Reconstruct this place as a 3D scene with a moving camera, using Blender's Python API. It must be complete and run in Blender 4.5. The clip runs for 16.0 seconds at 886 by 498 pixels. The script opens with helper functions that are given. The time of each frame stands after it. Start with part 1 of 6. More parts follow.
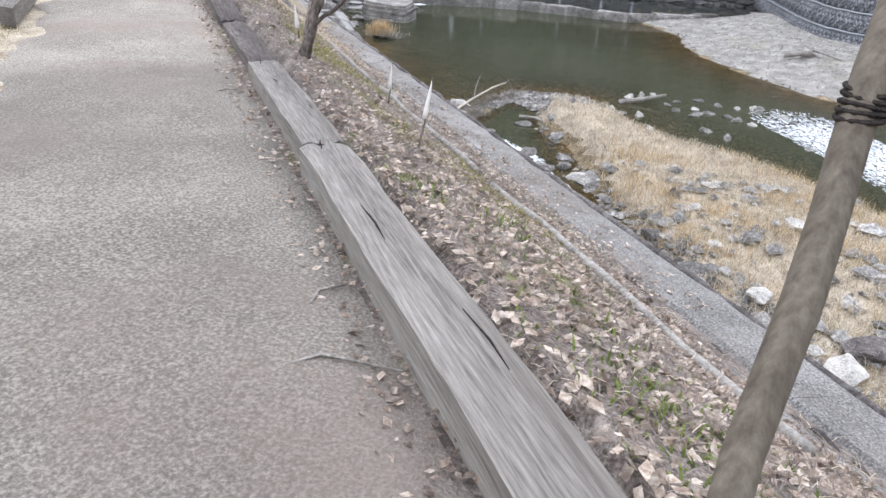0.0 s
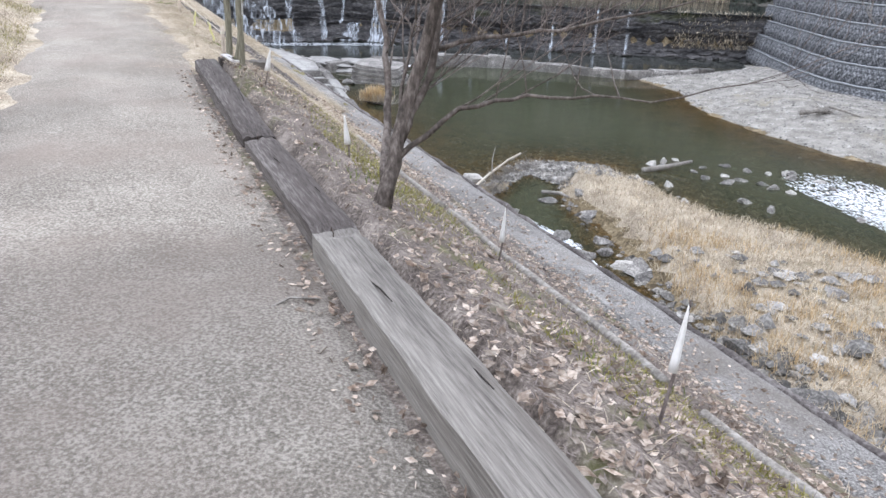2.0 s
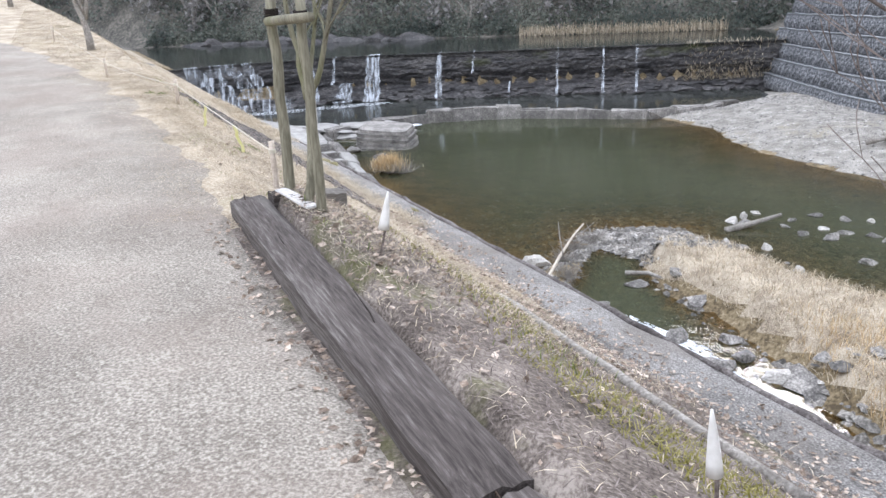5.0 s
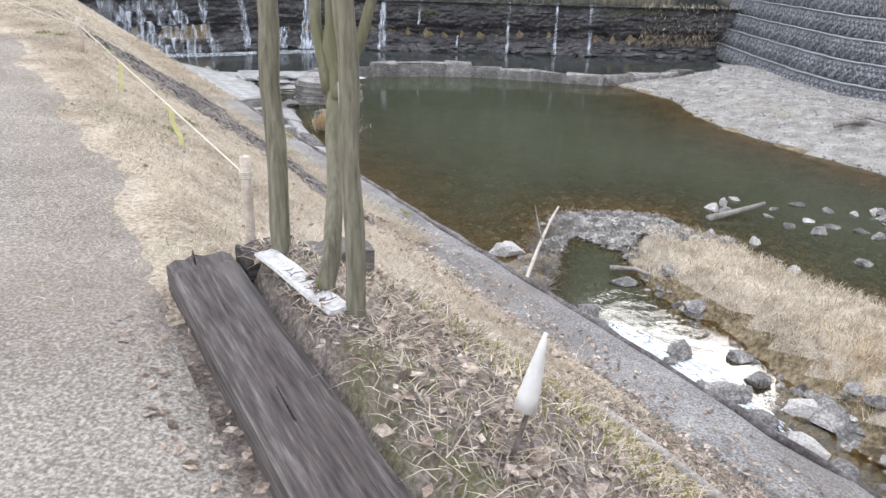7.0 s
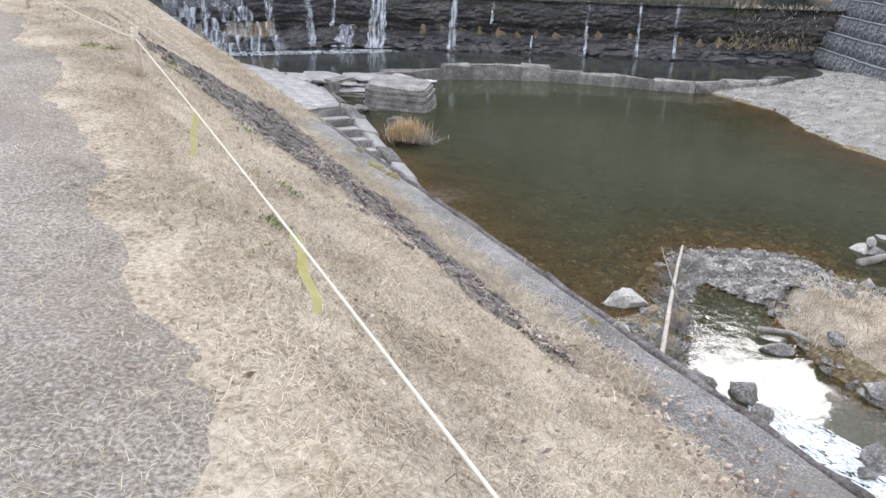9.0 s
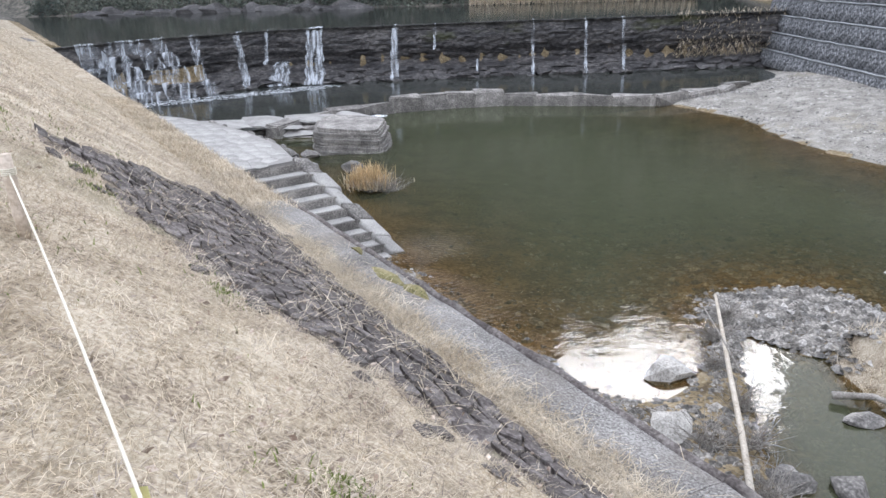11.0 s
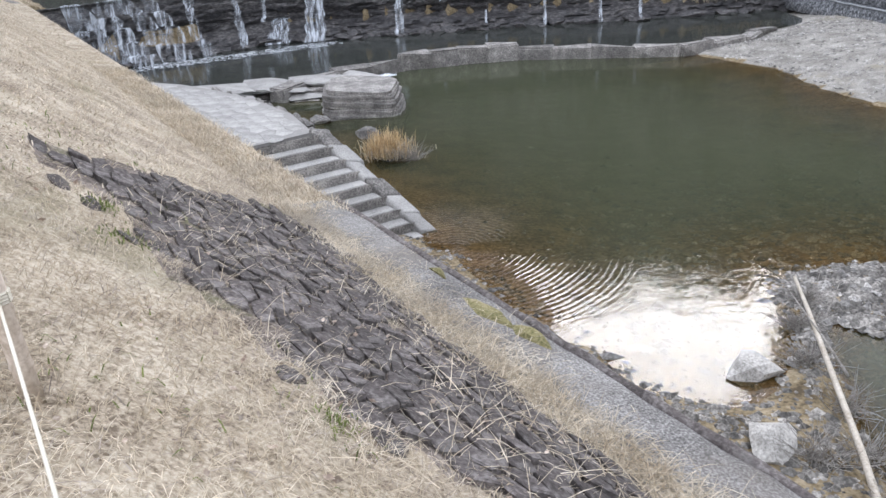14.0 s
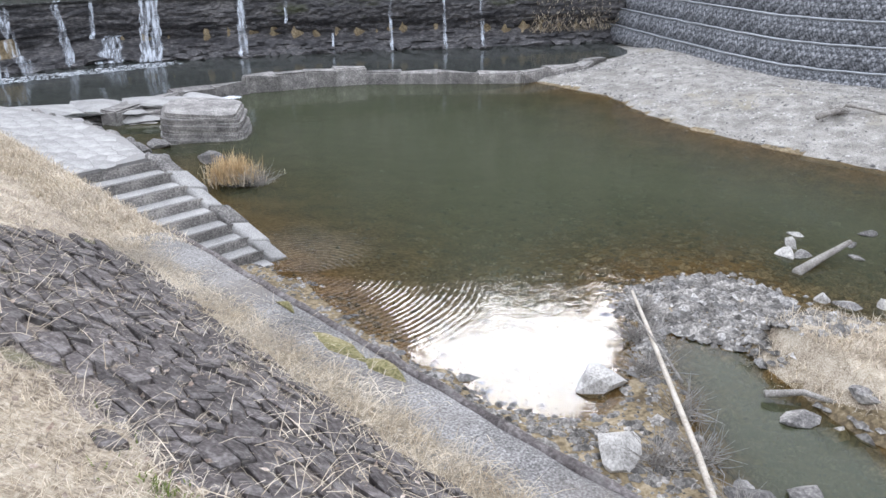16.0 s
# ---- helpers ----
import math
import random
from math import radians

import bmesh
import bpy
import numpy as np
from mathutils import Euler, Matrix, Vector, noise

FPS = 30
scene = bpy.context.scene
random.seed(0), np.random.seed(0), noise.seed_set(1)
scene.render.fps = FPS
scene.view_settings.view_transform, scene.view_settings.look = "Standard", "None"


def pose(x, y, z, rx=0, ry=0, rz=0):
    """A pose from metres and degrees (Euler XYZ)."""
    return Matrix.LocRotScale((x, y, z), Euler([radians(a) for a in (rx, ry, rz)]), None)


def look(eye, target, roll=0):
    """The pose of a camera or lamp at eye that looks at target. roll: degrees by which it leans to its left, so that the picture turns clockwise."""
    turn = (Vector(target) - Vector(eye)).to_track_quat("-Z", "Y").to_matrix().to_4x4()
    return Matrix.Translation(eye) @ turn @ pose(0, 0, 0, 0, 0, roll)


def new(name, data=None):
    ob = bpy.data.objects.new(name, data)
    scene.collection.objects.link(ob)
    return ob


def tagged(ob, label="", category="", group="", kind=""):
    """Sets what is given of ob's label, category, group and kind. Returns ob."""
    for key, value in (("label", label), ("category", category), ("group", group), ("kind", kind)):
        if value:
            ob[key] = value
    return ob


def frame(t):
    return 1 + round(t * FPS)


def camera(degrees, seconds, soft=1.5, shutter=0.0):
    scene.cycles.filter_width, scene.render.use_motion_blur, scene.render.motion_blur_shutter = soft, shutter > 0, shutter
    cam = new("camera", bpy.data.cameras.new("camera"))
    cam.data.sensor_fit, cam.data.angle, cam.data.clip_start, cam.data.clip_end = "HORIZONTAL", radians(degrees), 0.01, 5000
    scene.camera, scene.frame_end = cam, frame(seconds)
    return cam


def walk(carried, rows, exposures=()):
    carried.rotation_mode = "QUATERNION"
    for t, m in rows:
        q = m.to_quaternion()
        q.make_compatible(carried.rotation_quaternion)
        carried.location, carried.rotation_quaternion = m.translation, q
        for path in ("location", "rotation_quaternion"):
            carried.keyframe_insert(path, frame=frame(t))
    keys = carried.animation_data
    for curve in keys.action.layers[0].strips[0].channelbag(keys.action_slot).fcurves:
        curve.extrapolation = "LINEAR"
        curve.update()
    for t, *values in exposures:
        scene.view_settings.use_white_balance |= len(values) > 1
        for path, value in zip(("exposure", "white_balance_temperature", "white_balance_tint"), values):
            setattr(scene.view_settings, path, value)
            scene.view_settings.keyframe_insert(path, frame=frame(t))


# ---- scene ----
cam = camera(63.7, 16.0)
PATH = [
    (0, (2.808, 2.122, 5.995), (2.272, 4.206, 4.934), 3.5),
    (0.5, (2.459, 2.660, 6.048), (2.003, 4.823, 5.113), 1.0),
    (1, (2.069, 3.076, 6.103), (1.654, 5.268, 5.219), 0.6),
    (1.5, (1.650, 3.556, 6.102), (1.187, 5.743, 5.231), 0.6),
    (2, (1.091, 4.261, 6.030), (0.599, 6.428, 5.122), 2.4),
    (2.5, (0.679, 4.735, 6.142), (0.061, 6.968, 5.513), 2.2),
    (3, (0.206, 5.322, 6.113), (-0.434, 7.584, 5.630), 0.7),
    (3.5, (-0.190, 5.929, 6.115), (-0.820, 8.190, 5.610), -0.6),
    (4, (-0.599, 6.528, 6.048), (-1.132, 8.779, 5.408), -1.5),
    (4.5, (-0.960, 7.118, 6.070), (-1.470, 9.338, 5.311), -3.6),
    (4.7, (-1.140, 7.327, 6.053), (-1.642, 9.550, 5.299), -3.1),
    (6.8, (-2.459, 9.556, 5.917), (-2.696, 11.740, 4.951), 0.9),
    (7, (-2.591, 9.788, 5.927), (-2.809, 11.995, 5.009), 1.7),
    (7.5, (-3.000, 10.343, 5.993), (-3.401, 12.564, 5.176), 1.1),
    (8, (-3.361, 10.895, 5.984), (-3.824, 13.078, 5.101), 4.2),
    (8.2, (-3.492, 11.108, 5.953), (-3.994, 13.267, 5.033), 3.9),
    (10.3, (-4.682, 13.692, 5.766), (-4.799, 15.900, 4.834), -2.1),
    (10.5, (-4.820, 13.898, 5.784), (-4.948, 16.114, 4.871), -2.1),
    (11, (-5.131, 14.342, 5.860), (-5.335, 16.571, 4.992), -2.0),
    (11.5, (-5.504, 14.836, 5.872), (-5.729, 17.074, 5.034), -1.5),
    (12, (-5.788, 15.192, 5.897), (-6.092, 17.423, 5.068), -2.6),
    (12.5, (-6.014, 15.408, 5.905), (-6.336, 17.633, 5.064), -1.4),
    (13, (-6.127, 15.558, 5.910), (-6.659, 17.708, 4.986), -1.9),
    (13.5, (-6.067, 15.668, 5.936), (-6.550, 17.837, 5.028), -2.0),
    (14, (-6.011, 15.691, 5.891), (-6.210, 17.858, 4.878), -3.5),
    (14.5, (-6.012, 15.698, 5.862), (-6.164, 17.828, 4.766), -4.2),
    (15, (-5.946, 15.776, 5.908), (-5.812, 17.940, 4.878), -2.1),
    (15.5, (-5.940, 15.799, 5.898), (-5.681, 17.976, 4.919), -0.8),
    (16, (-5.972, 15.834, 5.880), (-5.684, 18.016, 4.921), -0.2),
]
walk(cam, [(t, look(eye, target, roll)) for t, eye, target, roll in PATH],
     [(0, 0.92, 6320, 13), (0.5, 0.88, 6320, 13), (1.5, 0.8, 6320, 13), (2, 0.88, 6250, 13), (3, 0.94, 6200, 13), (4.5, 0.98, 6250, 13), (6.8, 0.9, 6400, 13), (8, 0.71, 6400, 13), (10.5, 0.8, 6300, 13), (12.5, 0.77, 6320, 13), (14, 0.7, 6330, 13), (16, 0.93, 6250, 13)])

# ---- world, sun, exposure ----
world = bpy.data.worlds.new("sky")
scene.world = world
world.use_nodes = True
_n, _l = world.node_tree.nodes, world.node_tree.links
_sky = _n.new("ShaderNodeTexSky")
_sky.sky_type = "NISHITA"
_sky.sun_disc = False
_sky.sun_elevation, _sky.sun_rotation = radians(30), radians(14)
_tc = _n.new("ShaderNodeTexCoord")
_cl = _n.new("ShaderNodeTexNoise")
_cl.inputs["Scale"].default_value, _cl.inputs["Detail"].default_value = 3.2, 6
_ramp = _n.new("ShaderNodeValToRGB")
_ramp.color_ramp.elements[0].position, _ramp.color_ramp.elements[1].position = 0.34, 0.6
_ramp.color_ramp.elements[0].color, _ramp.color_ramp.elements[1].color = (0.55, 0.55, 0.55, 1), (1, 1, 1, 1)
_mix = _n.new("ShaderNodeMix")
_mix.data_type = "RGBA"
_mix.inputs["B"].default_value = (9.95, 10.4, 11.25, 1)
_l.new(_tc.outputs["Generated"], _cl.inputs["Vector"])
_l.new(_cl.outputs["Fac"], _ramp.inputs["Fac"])
_l.new(_ramp.outputs["Color"], _mix.inputs["Factor"])
_l.new(_sky.outputs["Color"], _mix.inputs["A"])
_l.new(_mix.outputs["Result"], _n["Background"].inputs["Color"])
_n["Background"].inputs["Strength"].default_value = 0.14

sun = new("sun", bpy.data.lights.new("sun", "SUN"))
sun.data.energy, sun.data.angle, sun.data.color = 0.72, radians(16), (1, 0.985, 0.97)
sun.matrix_world = look((21, 84, 50), (0, 0, 0))

# ---- plan: u runs along the path, v across it towards the river ----
OX, OY, DX, DY = -0.36, 7.61, -0.602, 0.798


def at(u, v, z=0.0):
    return Vector((OX + u * DX + v * DY, OY + u * DY - v * DX, z))


def uv_of(x, y):
    return (x - OX) * DX + (y - OY) * DY, (x - OX) * DY - (y - OY) * DX


def ramp01(x, a, b):
    k = np.clip((x - a) / (b - a), 0, 1)
    return k * k * (3 - 2 * k)


def inside(px, py, poly):
    """Signed distance to a closed outline, positive inside."""
    d = np.full(np.shape(px), 1e9)
    c = np.zeros(np.shape(px), bool)
    for (x0, y0), (x1, y1) in zip(poly, poly[1:] + poly[:1]):
        ex, ey = x1 - x0, y1 - y0
        t = np.clip(((px - x0) * ex + (py - y0) * ey) / (ex * ex + ey * ey), 0, 1)
        d = np.minimum(d, np.hypot(px - x0 - t * ex, py - y0 - t * ey))
        c ^= ((y0 > py) != (y1 > py)) & (px < ex * (py - y0) / (ey if ey else 1e-9) + x0)
    return np.where(c, d, -d)


GRASS_BAR = [(-0.5, 24.1), (0.1, 25.1), (1.1, 25.3), (2.3, 24.7), (3.1, 23.2), (4.1, 22.0), (5.8, 21.4), (7.2, 19.9), (9, 17.5), (11, 12), (14, 3), (16, -10),
             (10, -12), (8, 0), (5.6, 8), (3.9, 12.6), (2.6, 17.2), (2.0, 19.2), (1.6, 20.4), (1.2, 21.5), (0.4, 22.4)]
SPIT = [(-1.7, 26.0), (-0.9, 27.1), (0.8, 27.3), (1.6, 26.0), (1.0, 24.8), (-0.2, 24.4), (-1.2, 24.6)]
GRAVEL_BAR = [(1.9, 47.9), (4.3, 44.2), (5.2, 38.6), (6.8, 35.3), (8.8, 32.3), (11.6, 29.9), (16, 27), (24, 20), (40, 0), (70, -20), (70, 70), (12, 62), (5, 50)]


SHORE = [(at(u, v)[0], at(u, v)[1]) for u, v in ((17, 6.2), (15.4, 6.4), (14.1, 7.2), (14.0, 8.1), (14.5, 8.9), (15.2, 9.9), (14.7, 10.1), (13.6, 8.9), (12.4, 7.4), (11, 6.4), (10.5, 5), (13, 4))]
CHANNEL = [(at(u, v)[0], at(u, v)[1]) for u, v in ((14.4, 9.9), (13.6, 9.1), (12.3, 7.6), (10.8, 6.6), (9.0, 6.0), (8.6, 8.0), (10.6, 9.0), (12, 9.5), (13.4, 10.3))]
# lawn over the wall head and the stone pitching above it, along and across the walk
PITCHING = [(14.6, 0.46), (13.85, 0.8), (12.86, 0.88), (12.4, 1.05), (11.9, 1.15), (11.4, 1.38), (10.9, 1.62), (10.1, 1.8), (9.4, 1.8), (8.5, 1.95), (8.5, 2.12), (9.4, 2.2), (11, 2.26), (12.2, 2.33), (13.5, 2.33), (14.7, 2.4), (15.55, 2.26), (15.3, 1.7), (14.9, 1.0)]


def falls_y(x):
    return np.interp(x, [-30, -25.5, -22.7, -17.5, -12.5, -4.8, 0, 5.2, 14, 40], [42, 46.2, 49.7, 54.0, 54.7, 56.0, 56.1, 56.9, 58.5, 60])


def path_z(u):
    return 4.55 + 0.042 * np.maximum(0, u - 4) + 0.0022 * np.maximum(0, u - 10) ** 2


def path_mid(u):
    return -1.02 - 0.011 * np.maximum(0, u - 7) ** 2


def bumps(x, y, s, a):
    return a * (np.sin(x * s + 1.3 * np.sin(y * s * 0.7)) * np.cos(y * s * 1.13 + 0.8 * np.sin(x * s * 0.9)))


def ground_z(u, v):
    u, v = np.asarray(u, float), np.asarray(v, float)
    x, y = OX + u * DX + v * DY, OY + u * DY - v * DX
    uc = np.minimum(u, 60)
    h, mid = path_z(uc), path_mid(uc)
    vs = 0.22 - 0.006 * np.maximum(0, uc - 12) ** 2
    # landward: path, then a low bank
    d = np.maximum(0, (mid - 1.0) - v)
    land = h + 0.42 * ramp01(d, 0, 1.1) + 0.16 * np.maximum(0, d - 0.6)
    k = np.clip((v - vs) / (2.4 - vs), 0, 1)
    slope = h + (3.5 - h) * k + bumps(x, y, 3.1, 0.02) * ramp01(v, vs, vs + 0.5)
    mound = (0.17 + 0.12 * ramp01(u, 3.0, 4.8)) * (1 - ramp01(u, 5.72, 5.98)) * ramp01(v, 0.05, 0.35) * (1 - ramp01(v, 0.8, 1.9))
    slope = slope + mound
    bank = np.where(v < vs, land, np.where(v < 2.4, slope, 3.5 - 0.18 * (v - 2.4)))
    # river side
    low = np.where(y > falls_y(x) + 0.4, 2.85, -1.15)
    shore = np.where(v < 6.7, 0.45 * (6.7 - v) / 3.6, -0.1 * (v - 6.7))
    low = np.where(y > falls_y(x) + 0.4, np.maximum(low, 3.45 - 0.35 * (v - 2.95)), np.maximum(low, shore))
    for poly, top, run in ((GRASS_BAR, 0.58, 0.7), (SPIT, 0.09, 1.0), (SHORE, 0.12, 0.5), (GRAVEL_BAR, 0.8, 5.0)):
        s = inside(x, y, poly)
        low = np.maximum(low, np.where(s > 0, top * ramp01(s, -0.25 * run, run) - 0.02, s * 0.13 - 0.02))
    low = np.where(v > 4.2, np.minimum(low, 0.2 - 0.75 * ramp01(inside(x, y, CHANNEL), -0.5, 0.5) + 9 * (inside(x, y, CHANNEL) < -0.5)), low)
    low = low + bumps(x, y, 2.3, 0.025) + bumps(x, y, 0.9, 0.02)
    z = np.where(v < 2.98, bank, low)
    # hills round the valley
    r = np.maximum.reduce([y - 76 + 0.1 * x, 0.8 * (x - 23) + 0.12 * y, 0.6 * (-x - 62), 0.45 * (-y - 30)])
    r2 = np.maximum(0, r)
    hill = 3.1 + 1.25 * r2 * (1 - np.exp(-r2 / 6))
    hill = np.minimum(hill, 39 + 0.06 * r2) + bumps(x, y, 0.11, 2.0) * ramp01(r2, 2, 25)
    return np.where(r > 0, np.maximum(z, hill), z)


def gz(u, v):
    return float(ground_z(u, v))


def gzx(x, y):
    return gz(*uv_of(x, y))


# ---- materials ----
def mat(name, colours, scale=6.0, rough=0.85, bump=0.3, fine=60.0, metal=0.0, spec=0.3, random_tint=0.0, stretch=(1, 1, 1), island=False, patch=None, patch_scale=0.7, patch_at=(0.5, 0.6), grain=0.55, thin=0.0, pale=0.0):
    m = bpy.data.materials.new(name)
    m.use_nodes = True
    n, l = m.node_tree.nodes, m.node_tree.links
    b = n["Principled BSDF"]
    b.inputs["Roughness"].default_value, b.inputs["Metallic"].default_value = rough, metal
    b.inputs["Specular IOR Level"].default_value = spec
    tc, mp = n.new("ShaderNodeTexCoord"), n.new("ShaderNodeMapping")
    mp.inputs["Scale"].default_value = stretch
    l.new(tc.outputs["Object"], mp.inputs["Vector"])

    def tex(s, det):
        t = n.new("ShaderNodeTexNoise")
        t.inputs["Scale"].default_value, t.inputs["Detail"].default_value = s, det
        t.inputs["Roughness"].default_value = 0.62
        l.new(mp.outputs["Vector"], t.inputs["Vector"])
        return t

    big, small = tex(scale, 5), tex(fine, 4)
    half = n.new("ShaderNodeMix")
    half.inputs["Factor"].default_value = grain
    l.new(big.outputs["Fac"], half.inputs["A"])
    l.new(small.outputs["Fac"], half.inputs["B"])
    cr = n.new("ShaderNodeValToRGB")
    els = cr.color_ramp.elements
    while len(els) < len(colours):
        els.new(0.5)
    for i, c in enumerate(colours):
        els[i].position = 0.39 + 0.22 * i / max(1, len(colours) - 1)
        els[i].color = (*c, 1)
    l.new(half.outputs["Result"], cr.inputs["Fac"])
    out = cr.outputs["Color"]
    if patch:
        pt = tex(patch_scale, 6)
        mr = n.new("ShaderNodeMapRange")
        mr.inputs["From Min"].default_value, mr.inputs["From Max"].default_value = patch_at
        l.new(pt.outputs["Fac"], mr.inputs["Value"])
        mx = n.new("ShaderNodeMix")
        mx.data_type = "RGBA"
        mx.inputs["B"].default_value = (*patch, 1)
        l.new(mr.outputs["Result"], mx.inputs["Factor"])
        l.new(out, mx.inputs["A"])
        out = mx.outputs["Result"]
    if random_tint:
        src = n.new("ShaderNodeNewGeometry").outputs["Random Per Island"] if island else n.new("ShaderNodeObjectInfo").outputs["Random"]
        mr = n.new("ShaderNodeMapRange")
        mr.inputs["To Min"].default_value, mr.inputs["To Max"].default_value = 1 - random_tint, 1 + random_tint
        hs = n.new("ShaderNodeHueSaturation")
        l.new(src, mr.inputs["Value"])
        l.new(mr.outputs["Result"], hs.inputs["Value"])
        l.new(out, hs.inputs["Color"])
        out = hs.outputs["Color"]
    if pale:
        wear = n.new("ShaderNodeAttribute")
        wear.attribute_name = "paleness"
        mr = n.new("ShaderNodeMapRange")
        mr.inputs["To Min"].default_value, mr.inputs["To Max"].default_value = 1.0, 1.0 + pale
        hs = n.new("ShaderNodeHueSaturation")
        l.new(wear.outputs["Fac"], mr.inputs["Value"])
        l.new(mr.outputs["Result"], hs.inputs["Value"])
        l.new(out, hs.inputs["Color"])
        out = hs.outputs["Color"]
    l.new(out, b.inputs["Base Color"])
    if thin:
        tl, ms = n.new("ShaderNodeBsdfTranslucent"), n.new("ShaderNodeMixShader")
        l.new(out, tl.inputs["Color"])
        ms.inputs["Fac"].default_value = thin
        l.new(b.outputs[0], ms.inputs[1])
        l.new(tl.outputs[0], ms.inputs[2])
        l.new(ms.outputs[0], n["Material Output"].inputs["Surface"])
    if bump:
        bp = n.new("ShaderNodeBump")
        bp.inputs["Strength"].default_value, bp.inputs["Distance"].default_value = bump, 0.02
        l.new(half.outputs["Result"], bp.inputs["Height"])
        l.new(bp.outputs["Normal"], b.inputs["Normal"])
    return m


def water_mat(name, tint, murk, murk_amount, wave, wave_scale, rough=0.02, deep=False, rings=None):
    m = bpy.data.materials.new(name)
    m.use_nodes = True
    n, l = m.node_tree.nodes, m.node_tree.links
    n.remove(n["Principled BSDF"])
    tr, df, gl = n.new("ShaderNodeBsdfTransparent"), n.new("ShaderNodeBsdfDiffuse"), n.new("ShaderNodeBsdfGlossy")
    tr.inputs["Color"].default_value, df.inputs["Color"].default_value = (*tint, 1), (*murk, 1)
    gl.inputs["Roughness"].default_value = rough
    tc, no, bp, fr = n.new("ShaderNodeTexCoord"), n.new("ShaderNodeTexNoise"), n.new("ShaderNodeBump"), n.new("ShaderNodeFresnel")
    no.inputs["Scale"].default_value, no.inputs["Detail"].default_value = wave_scale, 3
    bp.inputs["Strength"].default_value, bp.inputs["Distance"].default_value = wave, 0.05
    fr.inputs["IOR"].default_value = 1.34
    a, c = n.new("ShaderNodeMixShader"), n.new("ShaderNodeMixShader")
    a.inputs["Fac"].default_value = murk_amount
    if deep:
        at_ = n.new("ShaderNodeAttribute")
        at_.attribute_name = "depth"
        l.new(at_.outputs["Fac"], a.inputs["Fac"])
    l.new(tc.outputs["Object"], no.inputs["Vector"])
    l.new(no.outputs["Fac"], bp.inputs["Height"])
    if rings:
        # spreading ripples that die away with distance
        mp, wv, ln, fade, mul, add = (n.new("ShaderNode" + q) for q in ("Mapping", "TexWave", "VectorMath", "MapRange", "Math", "Math"))
        mp.inputs["Location"].default_value = (-rings[0], -rings[1], 0)
        wv.wave_type, wv.rings_direction = "RINGS", "SPHERICAL"
        wv.inputs["Scale"].default_value, wv.inputs["Distortion"].default_value, wv.inputs["Detail"].default_value = 2.6, 1.8, 2
        ln.operation, mul.operation, add.operation = "LENGTH", "MULTIPLY", "ADD"
        fade.inputs["From Min"].default_value, fade.inputs["From Max"].default_value = 0.2, 3.9
        fade.inputs["To Min"].default_value, fade.inputs["To Max"].default_value = 1.1, 0.0
        l.new(tc.outputs["Object"], mp.inputs["Vector"])
        l.new(mp.outputs["Vector"], wv.inputs["Vector"])
        l.new(mp.outputs["Vector"], ln.inputs[0])
        l.new(ln.outputs["Value"], fade.inputs["Value"])
        l.new(wv.outputs["Fac"], mul.inputs[0])
        l.new(fade.outputs["Result"], mul.inputs[1])
        l.new(mul.outputs[0], add.inputs[0])
        l.new(no.outputs["Fac"], add.inputs[1])
        l.new(add.outputs[0], bp.inputs["Height"])
    for s in (gl, fr):
        l.new(bp.outputs["Normal"], s.inputs["Normal"])
    l.new(tr.outputs[0], a.inputs[1])
    l.new(df.outputs[0], a.inputs[2])
    l.new(fr.outputs[0], c.inputs["Fac"])
    l.new(a.outputs[0], c.inputs[1])
    l.new(gl.outputs[0], c.inputs[2])
    l.new(c.outputs[0], n["Material Output"].inputs["Surface"])
    return m


M_PATH = mat("path_gravel", [(0.122, 0.108, 0.092), (0.215, 0.195, 0.168), (0.36, 0.33, 0.29)], 1.0, 0.95, 1.0, 75, patch=(0.2, 0.165, 0.14), patch_scale=0.6, patch_at=(0.46, 0.8), grain=0.75, pale=0.38)
M_STRAW_GROUND = mat("straw_ground", [(0.16, 0.125, 0.09), (0.4, 0.34, 0.26), (0.58, 0.52, 0.42)], 2.2, 0.95, 0.9, 45, patch=(0.22, 0.2, 0.12), patch_scale=0.9, patch_at=(0.56, 0.8))
M_SOIL = mat("litter_soil", [(0.065, 0.053, 0.045), (0.165, 0.138, 0.12), (0.33, 0.29, 0.255)], 3, 0.95, 1.0, 50, patch=(0.15, 0.16, 0.05), patch_scale=1.3, patch_at=(0.54, 0.72))
M_BED = mat("river_gravel_bed", [(0.08, 0.06, 0.035), (0.2, 0.155, 0.09), (0.34, 0.28, 0.19)], 1.2, 0.85, 0.8, 12)
M_BAR = mat("gravel_bar", [(0.13, 0.122, 0.108), (0.26, 0.247, 0.222), (0.42, 0.4, 0.365)], 1.5, 0.9, 0.4, 34, patch=(0.26, 0.23, 0.16), patch_scale=0.22, patch_at=(0.55, 0.7))
M_FOREST = mat("forest_floor", [(0.06, 0.06, 0.055), (0.12, 0.115, 0.1), (0.22, 0.2, 0.175)], 0.4, 0.95, 0.6, 3)
M_CONCRETE = mat("old_concrete", [(0.1, 0.096, 0.093), (0.235, 0.226, 0.216), (0.42, 0.41, 0.395)], 1.6, 0.95, 1.0, 70, patch=(0.18, 0.16, 0.14), patch_scale=1.1, patch_at=(0.5, 0.74), grain=0.7)
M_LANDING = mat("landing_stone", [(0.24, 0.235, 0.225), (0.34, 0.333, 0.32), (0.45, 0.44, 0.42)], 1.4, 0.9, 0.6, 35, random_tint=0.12)
